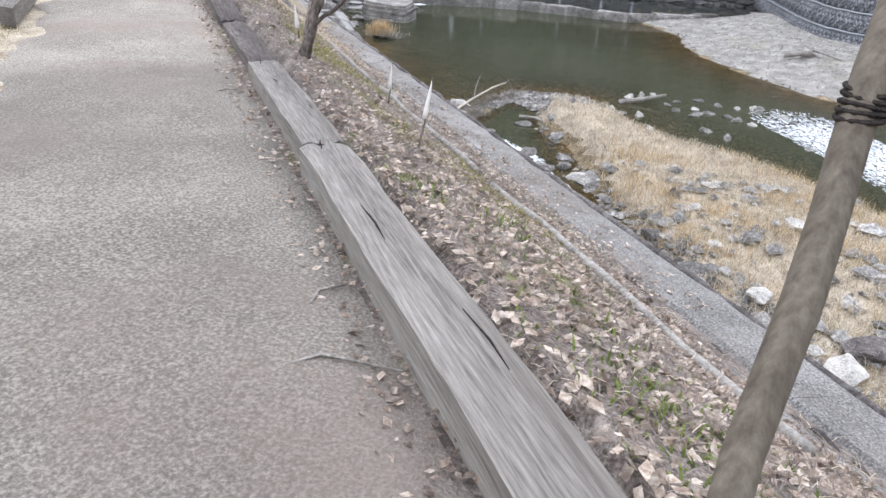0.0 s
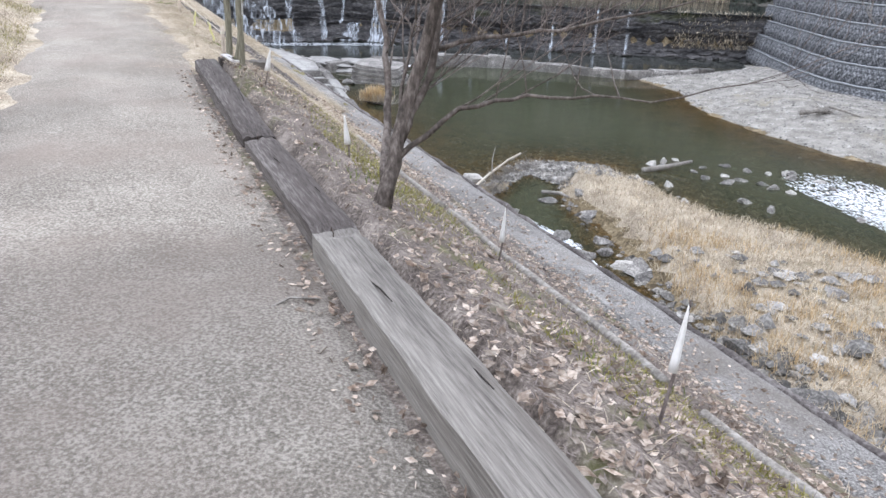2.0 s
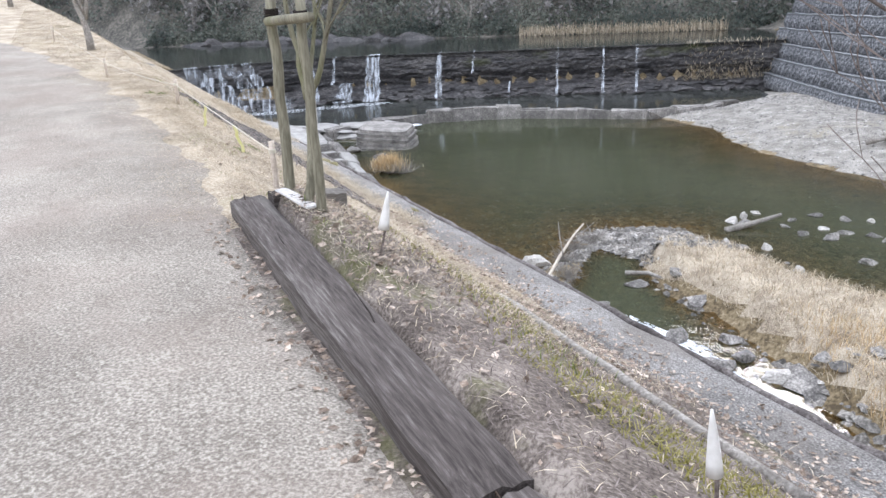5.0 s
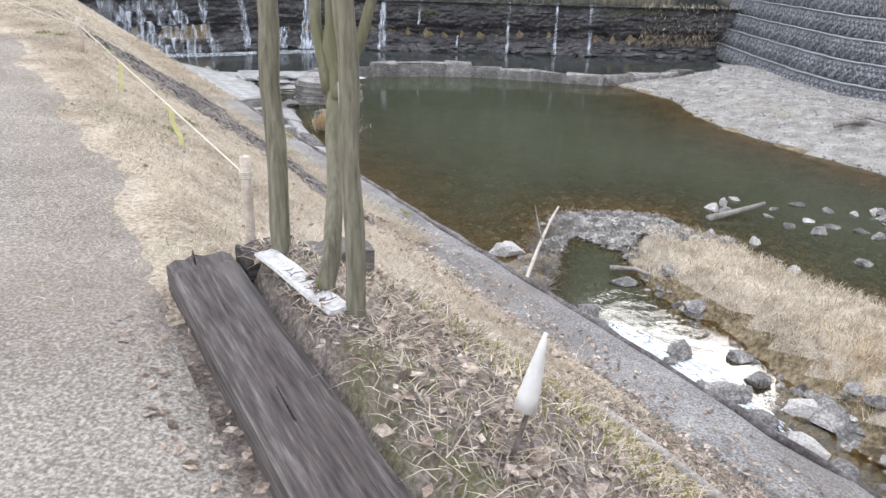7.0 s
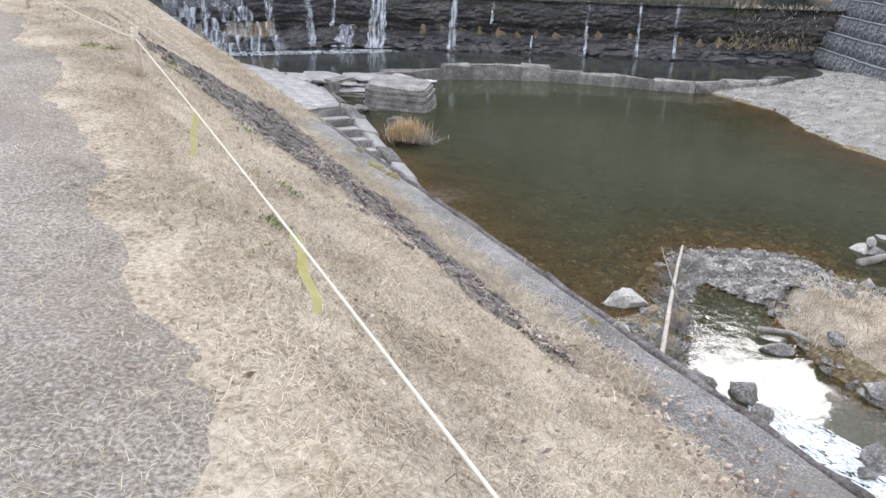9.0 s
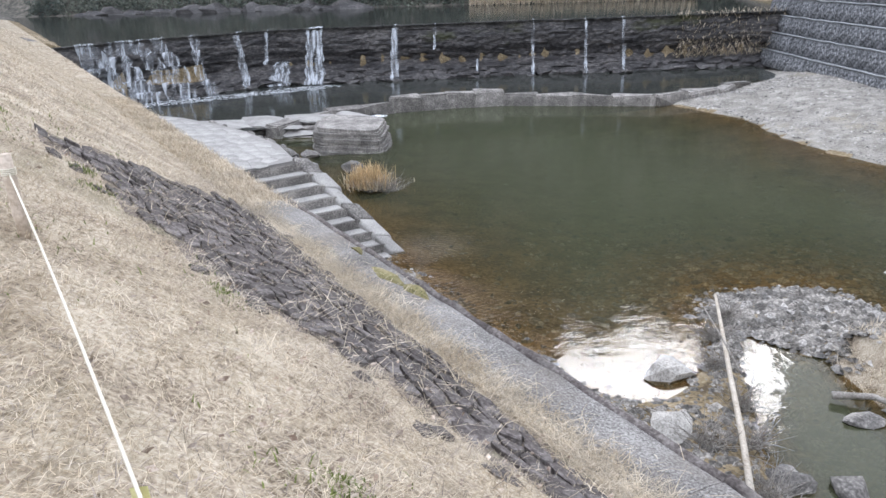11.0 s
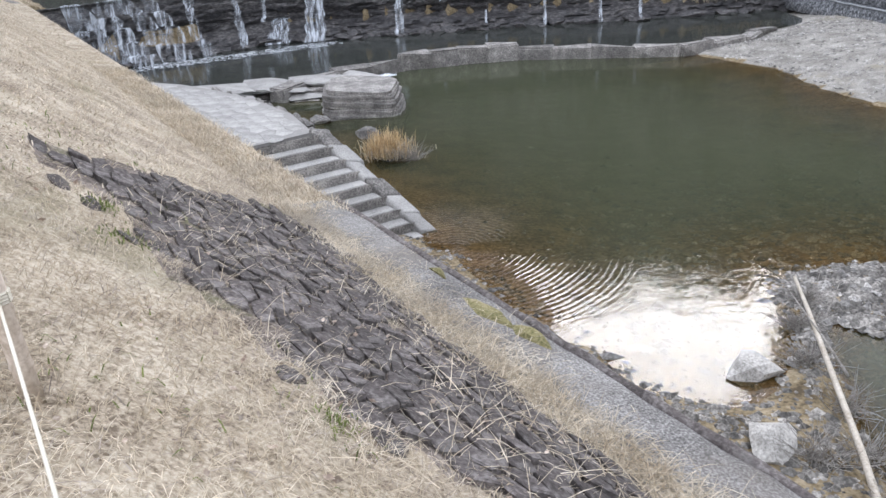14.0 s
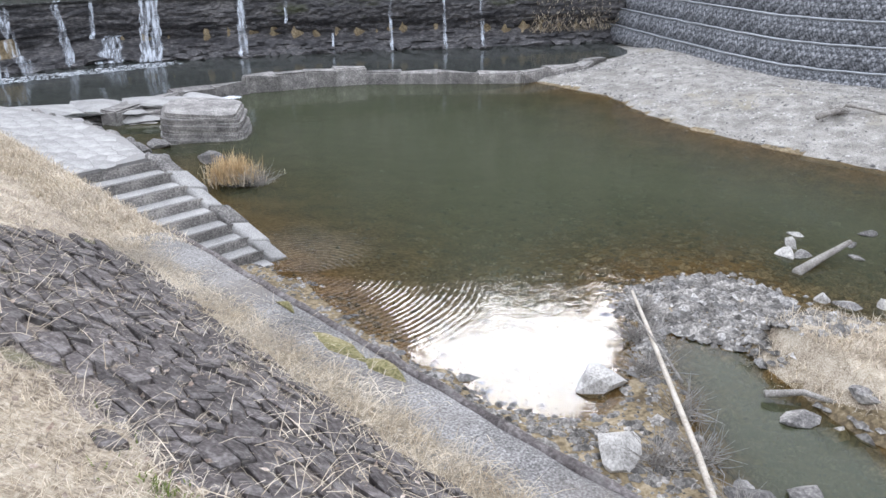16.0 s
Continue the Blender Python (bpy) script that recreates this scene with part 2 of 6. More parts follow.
M_MORTAR = mat("mortar", [(0.24, 0.233, 0.222), (0.32, 0.313, 0.3)], 3, 0.95, 0.6, 40)
M_SLEEPER = mat("weathered_sleeper", [(0.09, 0.082, 0.074), (0.19, 0.176, 0.16), (0.29, 0.275, 0.25)], 2.4, 0.9, 0.8, 90, random_tint=0.12, stretch=(1, 0.05, 1), patch=(0.075, 0.062, 0.054), patch_scale=2.6, patch_at=(0.55, 0.72), grain=0.42)
M_SLEEPER_DARK = mat("dark_rotten_sleeper", [(0.035, 0.029, 0.027), (0.085, 0.073, 0.068), (0.19, 0.175, 0.165)], 2.4, 0.9, 0.9, 80, random_tint=0.2, stretch=(1, 0.06, 1), patch=(0.24, 0.225, 0.215), patch_scale=2.2, patch_at=(0.56, 0.76), grain=0.42)
M_IRON = mat("rusty_iron", [(0.03, 0.022, 0.018), (0.09, 0.06, 0.045)], 20, 0.8, 0.4, 90, metal=0.5)
M_STONE = mat("dark_revetment_stone", [(0.055, 0.048, 0.046), (0.105, 0.092, 0.088), (0.2, 0.185, 0.178)], 5, 0.88, 1.0, 38, random_tint=0.28, patch=(0.2, 0.19, 0.18), patch_scale=3.0, patch_at=(0.58, 0.75))
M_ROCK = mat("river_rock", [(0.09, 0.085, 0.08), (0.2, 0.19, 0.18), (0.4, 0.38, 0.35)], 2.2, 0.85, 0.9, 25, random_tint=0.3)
M_PALE_ROCK = mat("pale_rock", [(0.25, 0.24, 0.22), (0.45, 0.43, 0.4), (0.62, 0.6, 0.56)], 2.5, 0.8, 0.7, 30)
M_CLIFF = mat("wet_strata", [(0.014, 0.014, 0.016), (0.05, 0.048, 0.05), (0.15, 0.142, 0.138)], 0.7, 0.55, 1.0, 5, spec=0.5, stretch=(1, 1, 3.5), patch=(0.06, 0.07, 0.02), patch_scale=0.16, patch_at=(0.6, 0.7))
M_PEBBLE_WET = mat("damp_pebbles", [(0.075, 0.068, 0.06), (0.17, 0.16, 0.145), (0.36, 0.34, 0.31)], 3, 0.6, 0.2, 20, random_tint=0.55, island=True)
M_PEBBLE = mat("pebbles", [(0.12, 0.115, 0.11), (0.26, 0.25, 0.235), (0.48, 0.46, 0.435)], 3, 0.85, 0.2, 20, random_tint=0.5, island=True)
M_STRAW = mat("dry_grass", [(0.33, 0.265, 0.185), (0.53, 0.46, 0.35), (0.72, 0.65, 0.54)], 2, 0.9, 0, 30, random_tint=0.38, island=True, thin=0.30, patch=(0.42, 0.37, 0.3), patch_scale=1.3, patch_at=(0.5, 0.66))
M_STRAW_GOLD = mat("golden_dry_grass", [(0.4, 0.275, 0.14), (0.57, 0.43, 0.25), (0.68, 0.56, 0.38)], 3, 0.9, 0, 30, random_tint=0.3, island=True, thin=0.35)
M_THATCH = mat("old_thatch", [(0.2, 0.165, 0.14), (0.33, 0.285, 0.25), (0.48, 0.43, 0.39)], 2, 0.9, 0, 30, random_tint=0.3, island=True, thin=0.25)
M_YELLOW_GREEN = mat("yellow_green_grass", [(0.14, 0.13, 0.03), (0.26, 0.24, 0.07), (0.4, 0.36, 0.16)], 4, 0.85, 0, 30, random_tint=0.3, island=True, thin=0.35)
M_GREEN = mat("green_weeds", [(0.08, 0.11, 0.03), (0.17, 0.22, 0.06), (0.28, 0.32, 0.11)], 5, 0.8, 0, 30, random_tint=0.3, island=True, thin=0.40)
M_LEAF = mat("dead_leaves", [(0.18, 0.13, 0.1), (0.36, 0.29, 0.235), (0.6, 0.53, 0.46)], 6, 0.85, 0, 40, random_tint=0.5, island=True, thin=0.30)
M_BARK = mat("grey_bark", [(0.05, 0.042, 0.036), (0.12, 0.1, 0.088), (0.24, 0.21, 0.19)], 6, 0.9, 0.8, 40, stretch=(1, 1, 0.4))
M_BARK_PALE = mat("pale_bark", [(0.16, 0.145, 0.13), (0.28, 0.26, 0.235), (0.42, 0.4, 0.37)], 6, 0.9, 0.4, 40)
M_TWIG = mat("winter_twigs", [(0.075, 0.06, 0.053), (0.17, 0.14, 0.127), (0.3, 0.26, 0.24)], 4, 0.9, 0, 30)
M_GREEN_TWIG = mat("olive_twigs", [(0.13, 0.12, 0.07), (0.23, 0.215, 0.135), (0.32, 0.3, 0.2)], 4, 0.9, 0, 30)
M_POLE = mat("mossy_pole", [(0.13, 0.122, 0.09), (0.215, 0.203, 0.15), (0.3, 0.285, 0.22)], 7, 0.85, 0.5, 70, stretch=(1, 1, 0.1), patch=(0.17, 0.175, 0.09), patch_scale=4, patch_at=(0.5, 0.72))
M_BAMBOO = mat("bamboo", [(0.42, 0.35, 0.28), (0.57, 0.49, 0.41), (0.68, 0.61, 0.53)], 8, 0.65, 0.1, 60)
M_STAVE = mat("barkless_branch", [(0.36, 0.31, 0.25), (0.5, 0.45, 0.38), (0.6, 0.56, 0.49)], 4, 0.85, 0.4, 40)
M_ROPE = mat("white_string", [(0.6, 0.56, 0.46), (0.72, 0.69, 0.6)], 20, 0.8, 0.2, 200)
M_TAG = mat("plastic_tag", [(0.7, 0.69, 0.66), (0.82, 0.81, 0.79)], 4, 0.45, 0.1, 30)
M_TAPE = mat("yellow_tape", [(0.62, 0.6, 0.25), (0.72, 0.7, 0.4)], 6, 0.5, 0.1, 30)
M_CORD = mat("black_palm_cord", [(0.012, 0.01, 0.009), (0.04, 0.032, 0.028)], 30, 0.95, 0.6, 120)
M_INK = mat("black_ink", [(0.015, 0.015, 0.018), (0.04, 0.04, 0.045)], 20, 0.7, 0, 80)
M_SIGN = mat("worn_white_board", [(0.4, 0.39, 0.38), (0.58, 0.57, 0.56), (0.68, 0.67, 0.66)], 5, 0.7, 0.3, 50)
def fall_mat():
    """White water: vertical streaks of foam with clear gaps between them."""
    m = bpy.data.materials.new("falling_water")
    m.use_nodes = True
    n, l = m.node_tree.nodes, m.node_tree.links
    b = n["Principled BSDF"]
    b.inputs["Base Color"].default_value, b.inputs["Roughness"].default_value = (0.72, 0.78, 0.85, 1), 0.35
    tc, mp, no, mr = n.new("ShaderNodeTexCoord"), n.new("ShaderNodeMapping"), n.new("ShaderNodeTexNoise"), n.new("ShaderNodeMapRange")
    mp.inputs["Scale"].default_value = (6, 2.0, 0.7)
    no.inputs["Scale"].default_value, no.inputs["Detail"].default_value, no.inputs["Roughness"].default_value = 1.0, 6, 0.65
    mr.inputs["From Min"].default_value, mr.inputs["From Max"].default_value = 0.42, 0.7
    mr.inputs["To Max"].default_value = 0.66
    tr, ms = n.new("ShaderNodeBsdfTransparent"), n.new("ShaderNodeMixShader")
    l.new(tc.outputs["Object"], mp.inputs["Vector"])
    l.new(mp.outputs["Vector"], no.inputs["Vector"])
    l.new(no.outputs["Fac"], mr.inputs["Value"])
    l.new(mr.outputs["Result"], ms.inputs["Fac"])
    l.new(tr.outputs[0], ms.inputs[1])
    l.new(b.outputs[0], ms.inputs[2])
    l.new(ms.outputs[0], n["Material Output"].inputs["Surface"])
    return m


M_FALL = fall_mat()
M_FOAM = mat("white_water", [(0.3, 0.34, 0.38), (0.66, 0.7, 0.75), (0.88, 0.9, 0.93)], 3, 0.4, 0.6, 16, stretch=(1, 1, 0.3))
M_CROWN = mat("evergreen_leaves", [(0.085, 0.105, 0.1), (0.17, 0.195, 0.17), (0.28, 0.295, 0.25)], 0.2, 0.85, 0, 1.5, random_tint=0.28, island=True, thin=0.5)
M_BRUSH = mat("winter_brush", [(0.16, 0.155, 0.15), (0.28, 0.27, 0.265), (0.42, 0.41, 0.4)], 0.3, 0.9, 0, 2, random_tint=0.22, island=True, thin=0.40)
M_GABION = mat("gabion_stone", [(0.08, 0.085, 0.093), (0.19, 0.2, 0.215), (0.36, 0.37, 0.39)], 1.0, 0.9, 1.0, 7, random_tint=0.15, grain=0.85)
# basket stones: colour darkened towards cell edges, where the gaps between them lie
_gn, _gl = M_GABION.node_tree.nodes, M_GABION.node_tree.links
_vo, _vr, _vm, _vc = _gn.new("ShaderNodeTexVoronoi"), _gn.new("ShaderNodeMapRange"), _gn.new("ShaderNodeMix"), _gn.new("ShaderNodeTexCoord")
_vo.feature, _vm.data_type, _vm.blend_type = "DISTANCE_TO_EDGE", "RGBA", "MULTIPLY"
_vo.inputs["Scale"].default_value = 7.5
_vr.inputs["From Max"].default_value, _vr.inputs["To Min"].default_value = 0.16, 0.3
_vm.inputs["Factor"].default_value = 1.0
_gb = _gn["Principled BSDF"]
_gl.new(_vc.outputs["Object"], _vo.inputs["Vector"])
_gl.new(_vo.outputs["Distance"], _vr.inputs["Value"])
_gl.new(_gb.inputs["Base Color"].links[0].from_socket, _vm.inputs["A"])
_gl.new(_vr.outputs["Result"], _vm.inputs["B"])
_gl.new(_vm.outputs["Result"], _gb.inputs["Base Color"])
M_POLE_BROWN = mat("brown_pole", [(0.085, 0.07, 0.055), (0.135, 0.115, 0.09), (0.19, 0.165, 0.132)], 3, 0.8, 0.4, 45, stretch=(1, 1, 0.12))
M_WIRE = mat("galvanised_mesh", [(0.28, 0.3, 0.32), (0.42, 0.44, 0.46)], 3, 0.5, 0.2, 30, metal=0.6)
M_MOSS = mat("moss", [(0.1, 0.092, 0.04), (0.21, 0.19, 0.09), (0.34, 0.29, 0.18)], 5, 0.95, 0.8, 50)
M_WATER = water_mat("pool_water", (0.82, 0.68, 0.46), (0.06, 0.068, 0.04), 0.3, 0.13, 3.0, 0.06, True, (-6.9, 28.4))
M_UPPER = water_mat("upper_water", (0.4, 0.42, 0.38), (0.06, 0.066, 0.06), 0.7, 0.12, 3.0, 0.05)


# ---- helpers ----
def mesh_object(name, verts, faces, material, parent=None, smooth=False):
    me = bpy.data.meshes.new(name)
    me.from_pydata([tuple(v) for v in verts], [], faces)
    me.materials.append(material)
    if smooth:
        me.shade_smooth()
    ob = new(name, me)
    if parent:
        ob.parent = parent
    return ob


def part(name, bm, material, parent=None, label="", smooth=False):
    me = bpy.data.meshes.new(name)
    bm.to_mesh(me)
    bm.free()
    me.materials.append(material)
    if smooth:
        me.shade_smooth()
    ob = new(name, me)
    if parent:
        ob.parent = parent
    if label:
        ob["label"] = label
    return ob


def empty(name, place, label, category, group="", rz=0.0):
    ob = new(name)
    ob.empty_display_size = 0.1
    ob.matrix_world = pose(*place, 0, 0, rz)
    return tagged(ob, label, category, group)


def tube(points, radii, sides=6, bm=None):
    bm = bm or bmesh.new()
    rings = []
    for i, p in enumerate(points):
        p = Vector(p)
        a = Vector(points[max(0, i - 1)])
        b = Vector(points[min(len(points) - 1, i + 1)])
        t = (b - a).normalized()
        s = t.cross(Vector((0.31, 0.17, 0.94)) if abs(t.z) < 0.9 else Vector((1, 0.1, 0))).normalized()
        w = t.cross(s)
        rings.append([bm.verts.new(p + radii[i] * (math.cos(k * 2 * math.pi / sides) * s + math.sin(k * 2 * math.pi / sides) * w)) for k in range(sides)])
    for r0, r1 in zip(rings, rings[1:]):
        for k in range(sides):
            bm.faces.new((r0[k], r0[(k + 1) % sides], r1[(k + 1) % sides], r1[k]))
    bm.faces.new(rings[0][::-1])
    bm.faces.new(rings[-1])
    return bm


def block(sx, sy, sz, bevel=0.01, wear=0.0, cuts=0, seed=0):
    """A worn block with its base at z = 0, centred in x and y."""
    rnd = random.Random(seed)
    bm = bmesh.new()
    bmesh.ops.create_cube(bm, size=1)
    bmesh.ops.scale(bm, vec=(sx, sy, sz), verts=bm.verts)
    bmesh.ops.translate(bm, vec=(0, 0, sz / 2), verts=bm.verts)
    if cuts:
        long = [e for e in bm.edges if abs((e.verts[0].co - e.verts[1].co).y) > sy * 0.9]
        bmesh.ops.subdivide_edges(bm, edges=long, cuts=cuts, use_grid_fill=True)
    if bevel:
        bmesh.ops.bevel(bm, geom=[e for e in bm.edges if len(e.link_faces) == 2 and e.calc_face_angle(0) > 0.5], offset=bevel, segments=2, affect="EDGES")
    if wear:
        for v in bm.verts:
            v.co += Vector((rnd.uniform(-1, 1), rnd.uniform(-1, 1), rnd.uniform(-1, 1))) * wear
    return bm


def rock_bm(sx, sy, sz, seed, detail=3, rough=0.28, flat=0.0):
    bm = bmesh.new()
    bmesh.ops.create_icosphere(bm, subdivisions=detail, radius=1)
    o = Vector((seed * 3.7, seed * 1.9, seed * 5.3))
    for v in bm.verts:
        n = v.co.normalized()
        k = 1 + rough * noise.noise(n * 1.2 + o) * 1.6 + rough * 0.4 * noise.noise(n * 3.3 + o)
        q = n * k
        # angular facets
        for ax in range(5):
            f = Vector((math.sin(ax * 2.4 + seed), math.cos(ax * 1.7 + seed * 2), math.sin(ax + seed * 3) * 0.8)).normalized()
            over = q.dot(f) - 0.6
            if over > 0:
                q -= f * over * 0.97
        v.co = Vector((q.x * sx, q.y * sy, q.z * sz))
    return bm


def rock(name, x, y, z, sx, sy, sz, seed, material, label, group="", rz=0.0, detail=3, rough=0.28):
    ob = part(name, rock_bm(sx, sy, sz, seed, detail, rough), material, smooth=False)
    ob.matrix_world = pose(x, y, z, 0, 0, rz)
    return tagged(ob, label, "rock", group)


def grid_sheet(name, us, vs, zf, material, lift=0.0, select=None):
    U, V = np.meshgrid(us, vs, indexing="ij")
    Z = zf(U, V) + lift
    X, Y = OX + U * DX + V * DY, OY + U * DY - V * DX
    nu, nv = len(us), len(vs)
    verts = np.stack([X, Y, Z], -1).reshape(-1, 3)
    i, j = np.meshgrid(np.arange(nu - 1), np.arange(nv - 1), indexing="ij")
    a = (i * nv + j).ravel()
    faces = np.stack([a, a + 1, a + nv + 1, a + nv], -1)
    if select is not None:
        c = verts[faces].mean(1)
        keep = select(*uv_of(c[:, 0], c[:, 1]), c)
        faces = faces[keep]
    me = bpy.data.meshes.new(name)
    me.from_pydata(verts.tolist(), [], faces.tolist())
    for m in (material if isinstance(material, (list, tuple)) else [material]):
        me.materials.append(m)
    me.shade_smooth()
    return new(name, me), verts, faces

# ---- large structure ----
def lines(*runs):
    out = []
    for a, b, step in runs:
        out += list(np.arange(a, b - 1e-6, step))
    return np.array(out + [runs[-1][1]])


GU = lines((-160, -40, 15), (-40, -12, 1.0), (-12, 22, 0.2), (22, 62, 0.5), (62, 110, 2), (110, 200, 10))
GV = lines((-160, -40, 12), (-40, -8, 1.0), (-8, -3.2, 0.3), (-3.2, 2.9, 0.1), (2.9, 2.96, 0.06), (2.96, 3.0, 0.04), (3.0, 16, 0.22), (16, 44, 0.5), (44, 90, 2), (90, 200, 10))
ground, gv, gf = grid_sheet("ground", GU, GV, ground_z, [M_STRAW_GROUND, M_SOIL, M_BED, M_BAR, M_FOREST, M_CONCRETE])
gc = gv[gf].mean(1)
cu, cv = uv_of(gc[:, 0], gc[:, 1])
idx = np.zeros(len(gf), int)
idx[(cu < 5.8 - 1.5 * np.clip(cv - 0.5, 0, 1) + 0.3 * np.sin(cv * 9)) & (cv > -0.4) & (cv < 2.2)] = 1
idx[(cu < 5.3) & (cv > 1.9) & (cv < 2.97)] = 1
idx[inside(cu, cv, PITCHING) > -0.05] = 1
idx[cv > 2.97] = 2
idx[(inside(gc[:, 0], gc[:, 1], GRAVEL_BAR) > -0.1) ] = 3
idx[inside(gc[:, 0], gc[:, 1], GRASS_BAR) > 0.25] = 0
idx[(gc[:, 2] > 3.6) & (cv > 8)] = 4
idx[(gc[:, 1] > 72) | (gc[:, 0] > 24)] = 4
ground.data.polygons.foreach_set("material_index", idx)
tagged(ground, "dry winter grass bank, leaf litter, gravel bars and stony river bed", "ground", kind="structure")

# path: worn gravel surface with ragged edges
PU = lines((-12, 14, 0.12), (14, 50, 0.5))
PK = np.linspace(-1, 1, 25)
pv, pf = [], []
for i, u in enumerate(PU):
    wl = 1.02 + 0.07 * math.sin(u * 2.1) + 0.05 * math.sin(u * 5.3)
    wr = (1.0 if u < 5.9 else 1.05 + 0.1 * math.sin(u * 2.7) + 0.06 * math.sin(u * 6.1))
    for k in PK:
        v = float(path_mid(u)) + (k * wl if k < 0 else k * wr)
        ragged = 0.035 * noise.noise(Vector((u * 1.7, k * 3, 1))) + 0.02 * noise.noise(Vector((u * 6, k * 9, 4)))
        z = float(path_z(u)) + 0.045 - 0.075 * abs(k) ** 5 + (ragged * abs(k) ** 2 if k < 0 or u > 5.7 else 0.0)
        pv.append(at(u, v, z))
for i in range(len(PU) - 1):
    for j in range(24):
        a = i * 25 + j
        pf.append((a, a + 1, a + 26, a + 25))
path = mesh_object("path", pv, pf, M_PATH, smooth=True)
worn = path.data.attributes.new("paleness", "FLOAT", "POINT")
worn.data.foreach_set("value", [float(ramp01(PU[k // 25] + 0.25 * noise.noise(Vector((PU[k // 25] * 2, (k % 25) * 0.3, 0))), -0.1, 0.6)) for k in range(len(pv))])
tagged(path, "grey-brown crushed gravel footpath with ragged edges", "path", kind="structure")

# retaining wall below the berm, with its concrete cap
wall = new("retaining_wall")
tagged(wall, "weathered concrete river wall with a gritty grey cap", "wall", kind="structure")
cu_list = list(np.arange(-14, 46, 2.0))
for i, u in enumerate(cu_list):
    bm = bmesh.new()
    g = 0.1 if u < 4.5 else 0.0
    sink = 0.16 if u > 15.5 else 0.0
    prof = [(2.25 + g, 3.50 - sink), (2.3 + g, 3.535 - sink), (2.86, 3.455 - sink), (2.95, 3.42 - sink), (3.0, 3.36 - sink), (3.06, 3.2 - sink), (3.3, -0.3), (2.25 + g, -0.3)]
    nseg = 8
    rr = random.Random(i)
    rows = []
    for k in range(nseg + 1):
        uu = u + 1.996 * k / nseg
        row = []
        for q, (v, z) in enumerate(prof):
            j = (0.018 if 0 < q < 7 else 0) * noise.noise(Vector((uu * 2.1, v * 5, z * 3)))
            lipw = 0.035 * noise.noise(Vector((uu * 1.3, 9.1, 0))) if q in (3, 4, 5) else 0
            row.append(bm.verts.new(at(uu, v + j + lipw, z + j)))
        rows.append(row)
    for r0, r1 in zip(rows, rows[1:]):
        for q in range(8):
            bm.faces.new((r0[q], r0[(q + 1) % 8], r1[(q + 1) % 8], r1[q]))
    bm.faces.new(rows[0][::-1])
    bm.faces.new(rows[-1])
    bmesh.ops.recalc_face_normals(bm, faces=bm.faces)
    part("wall_section", bm, M_CONCRETE, wall)
    if sink:
        continue
    lip = [at(u + 0.25 * k, 2.965 + 0.03 * noise.noise(Vector((u + k * 0.7, 3, 3))), 3.405 + 0.03 * noise.noise(Vector((u + k * 0.9, 5, 1)))) for k in range(9)]
    part("lip_edge", tube(lip, [0.04 + 0.014 * noise.noise(Vector((u * 3 + k, 2, 2))) for k in range(9)], 7), M_STONE, wall, smooth=True)

# second strip and dark gutter along the planting bed
for i, u in enumerate(np.arange(-12, 5, 1.7)):
    bm = bmesh.new()
    rows = []
    for k in range(8):
        uu = u + 1.66 * k / 7
        rows.append([bm.verts.new(at(uu, v + 0.02 * noise.noise(Vector((uu * 2, v * 4, 1))), z + 0.012 * noise.noise(Vector((uu * 3, v * 3, 6))))) for v, z in ((2.0, 3.3), (2.0, 3.64), (2.02, 3.665), (2.15, 3.63), (2.17, 3.61), (2.17, 3.3))])
    for r0, r1 in zip(rows, rows[1:]):
        for q in range(6):
            bm.faces.new((r0[q], r0[(q + 1) % 6], r1[(q + 1) % 6], r1[q]))
    bm.faces.new(rows[0][::-1])
    bm.faces.new(rows[-1])
    bmesh.ops.recalc_face_normals(bm, faces=bm.faces)
    part("gutter_kerb", bm, M_CONCRETE, wall)


# water
def water_sheet(name, outline, z, material, label):
    bm = bmesh.new()
    f = bm.faces.new([bm.verts.new((x, y, z)) for x, y in outline])
    bmesh.ops.triangulate(bm, faces=[f])
    ob = part(name, bm, material)
    return tagged(ob, label, "water", kind="structure")


WEIR = [(-14.2, 41.5), (-12.6, 44.5), (-10.2, 46.6), (-7.8, 47.5), (-5.2, 48.0), (-2.0, 47.6), (1.6, 47.2), (4.6, 48.6), (6.5, 51.0)]
POOL = [(30, -20), (30, 30), (7, 51)] + WEIR[::-1] + [tuple(at(34, 4)[:2]), tuple(at(30, 3.05)[:2]), tuple(at(-20, 3.05)[:2])]
wx, wy = np.meshgrid(np.arange(-28, 30.1, 0.4), np.arange(-20, 53, 0.4), indexing="ij")
wv = np.stack([wx, wy, 0 * wx], -1).reshape(-1, 3)
ny = wx.shape[1]
wi, wj = np.meshgrid(np.arange(wx.shape[0] - 1), np.arange(ny - 1), indexing="ij")
wf = (wi * ny + wj).ravel()
wf = np.stack([wf, wf + ny, wf + ny + 1, wf + 1], -1)
wc = wv[wf].mean(1)
wf = wf[inside(wc[:, 0], wc[:, 1], POOL) > 0]
w_me = bpy.data.meshes.new("pool_water")
w_me.from_pydata(wv.tolist(), [], wf.tolist())
w_me.materials.append(M_WATER)
depth = np.clip(-ground_z(*uv_of(wv[:, 0], wv[:, 1])), 0, 3)
layer = w_me.attributes.new("depth", "FLOAT", "POINT")
layer.data.foreach_set("value", (0.06 + 0.94 * (1 - np.exp(-2.6 * depth))).astype(np.float32))
tagged(new("pool_water", w_me), "still green river pool with brown shallows", "water", kind="structure")
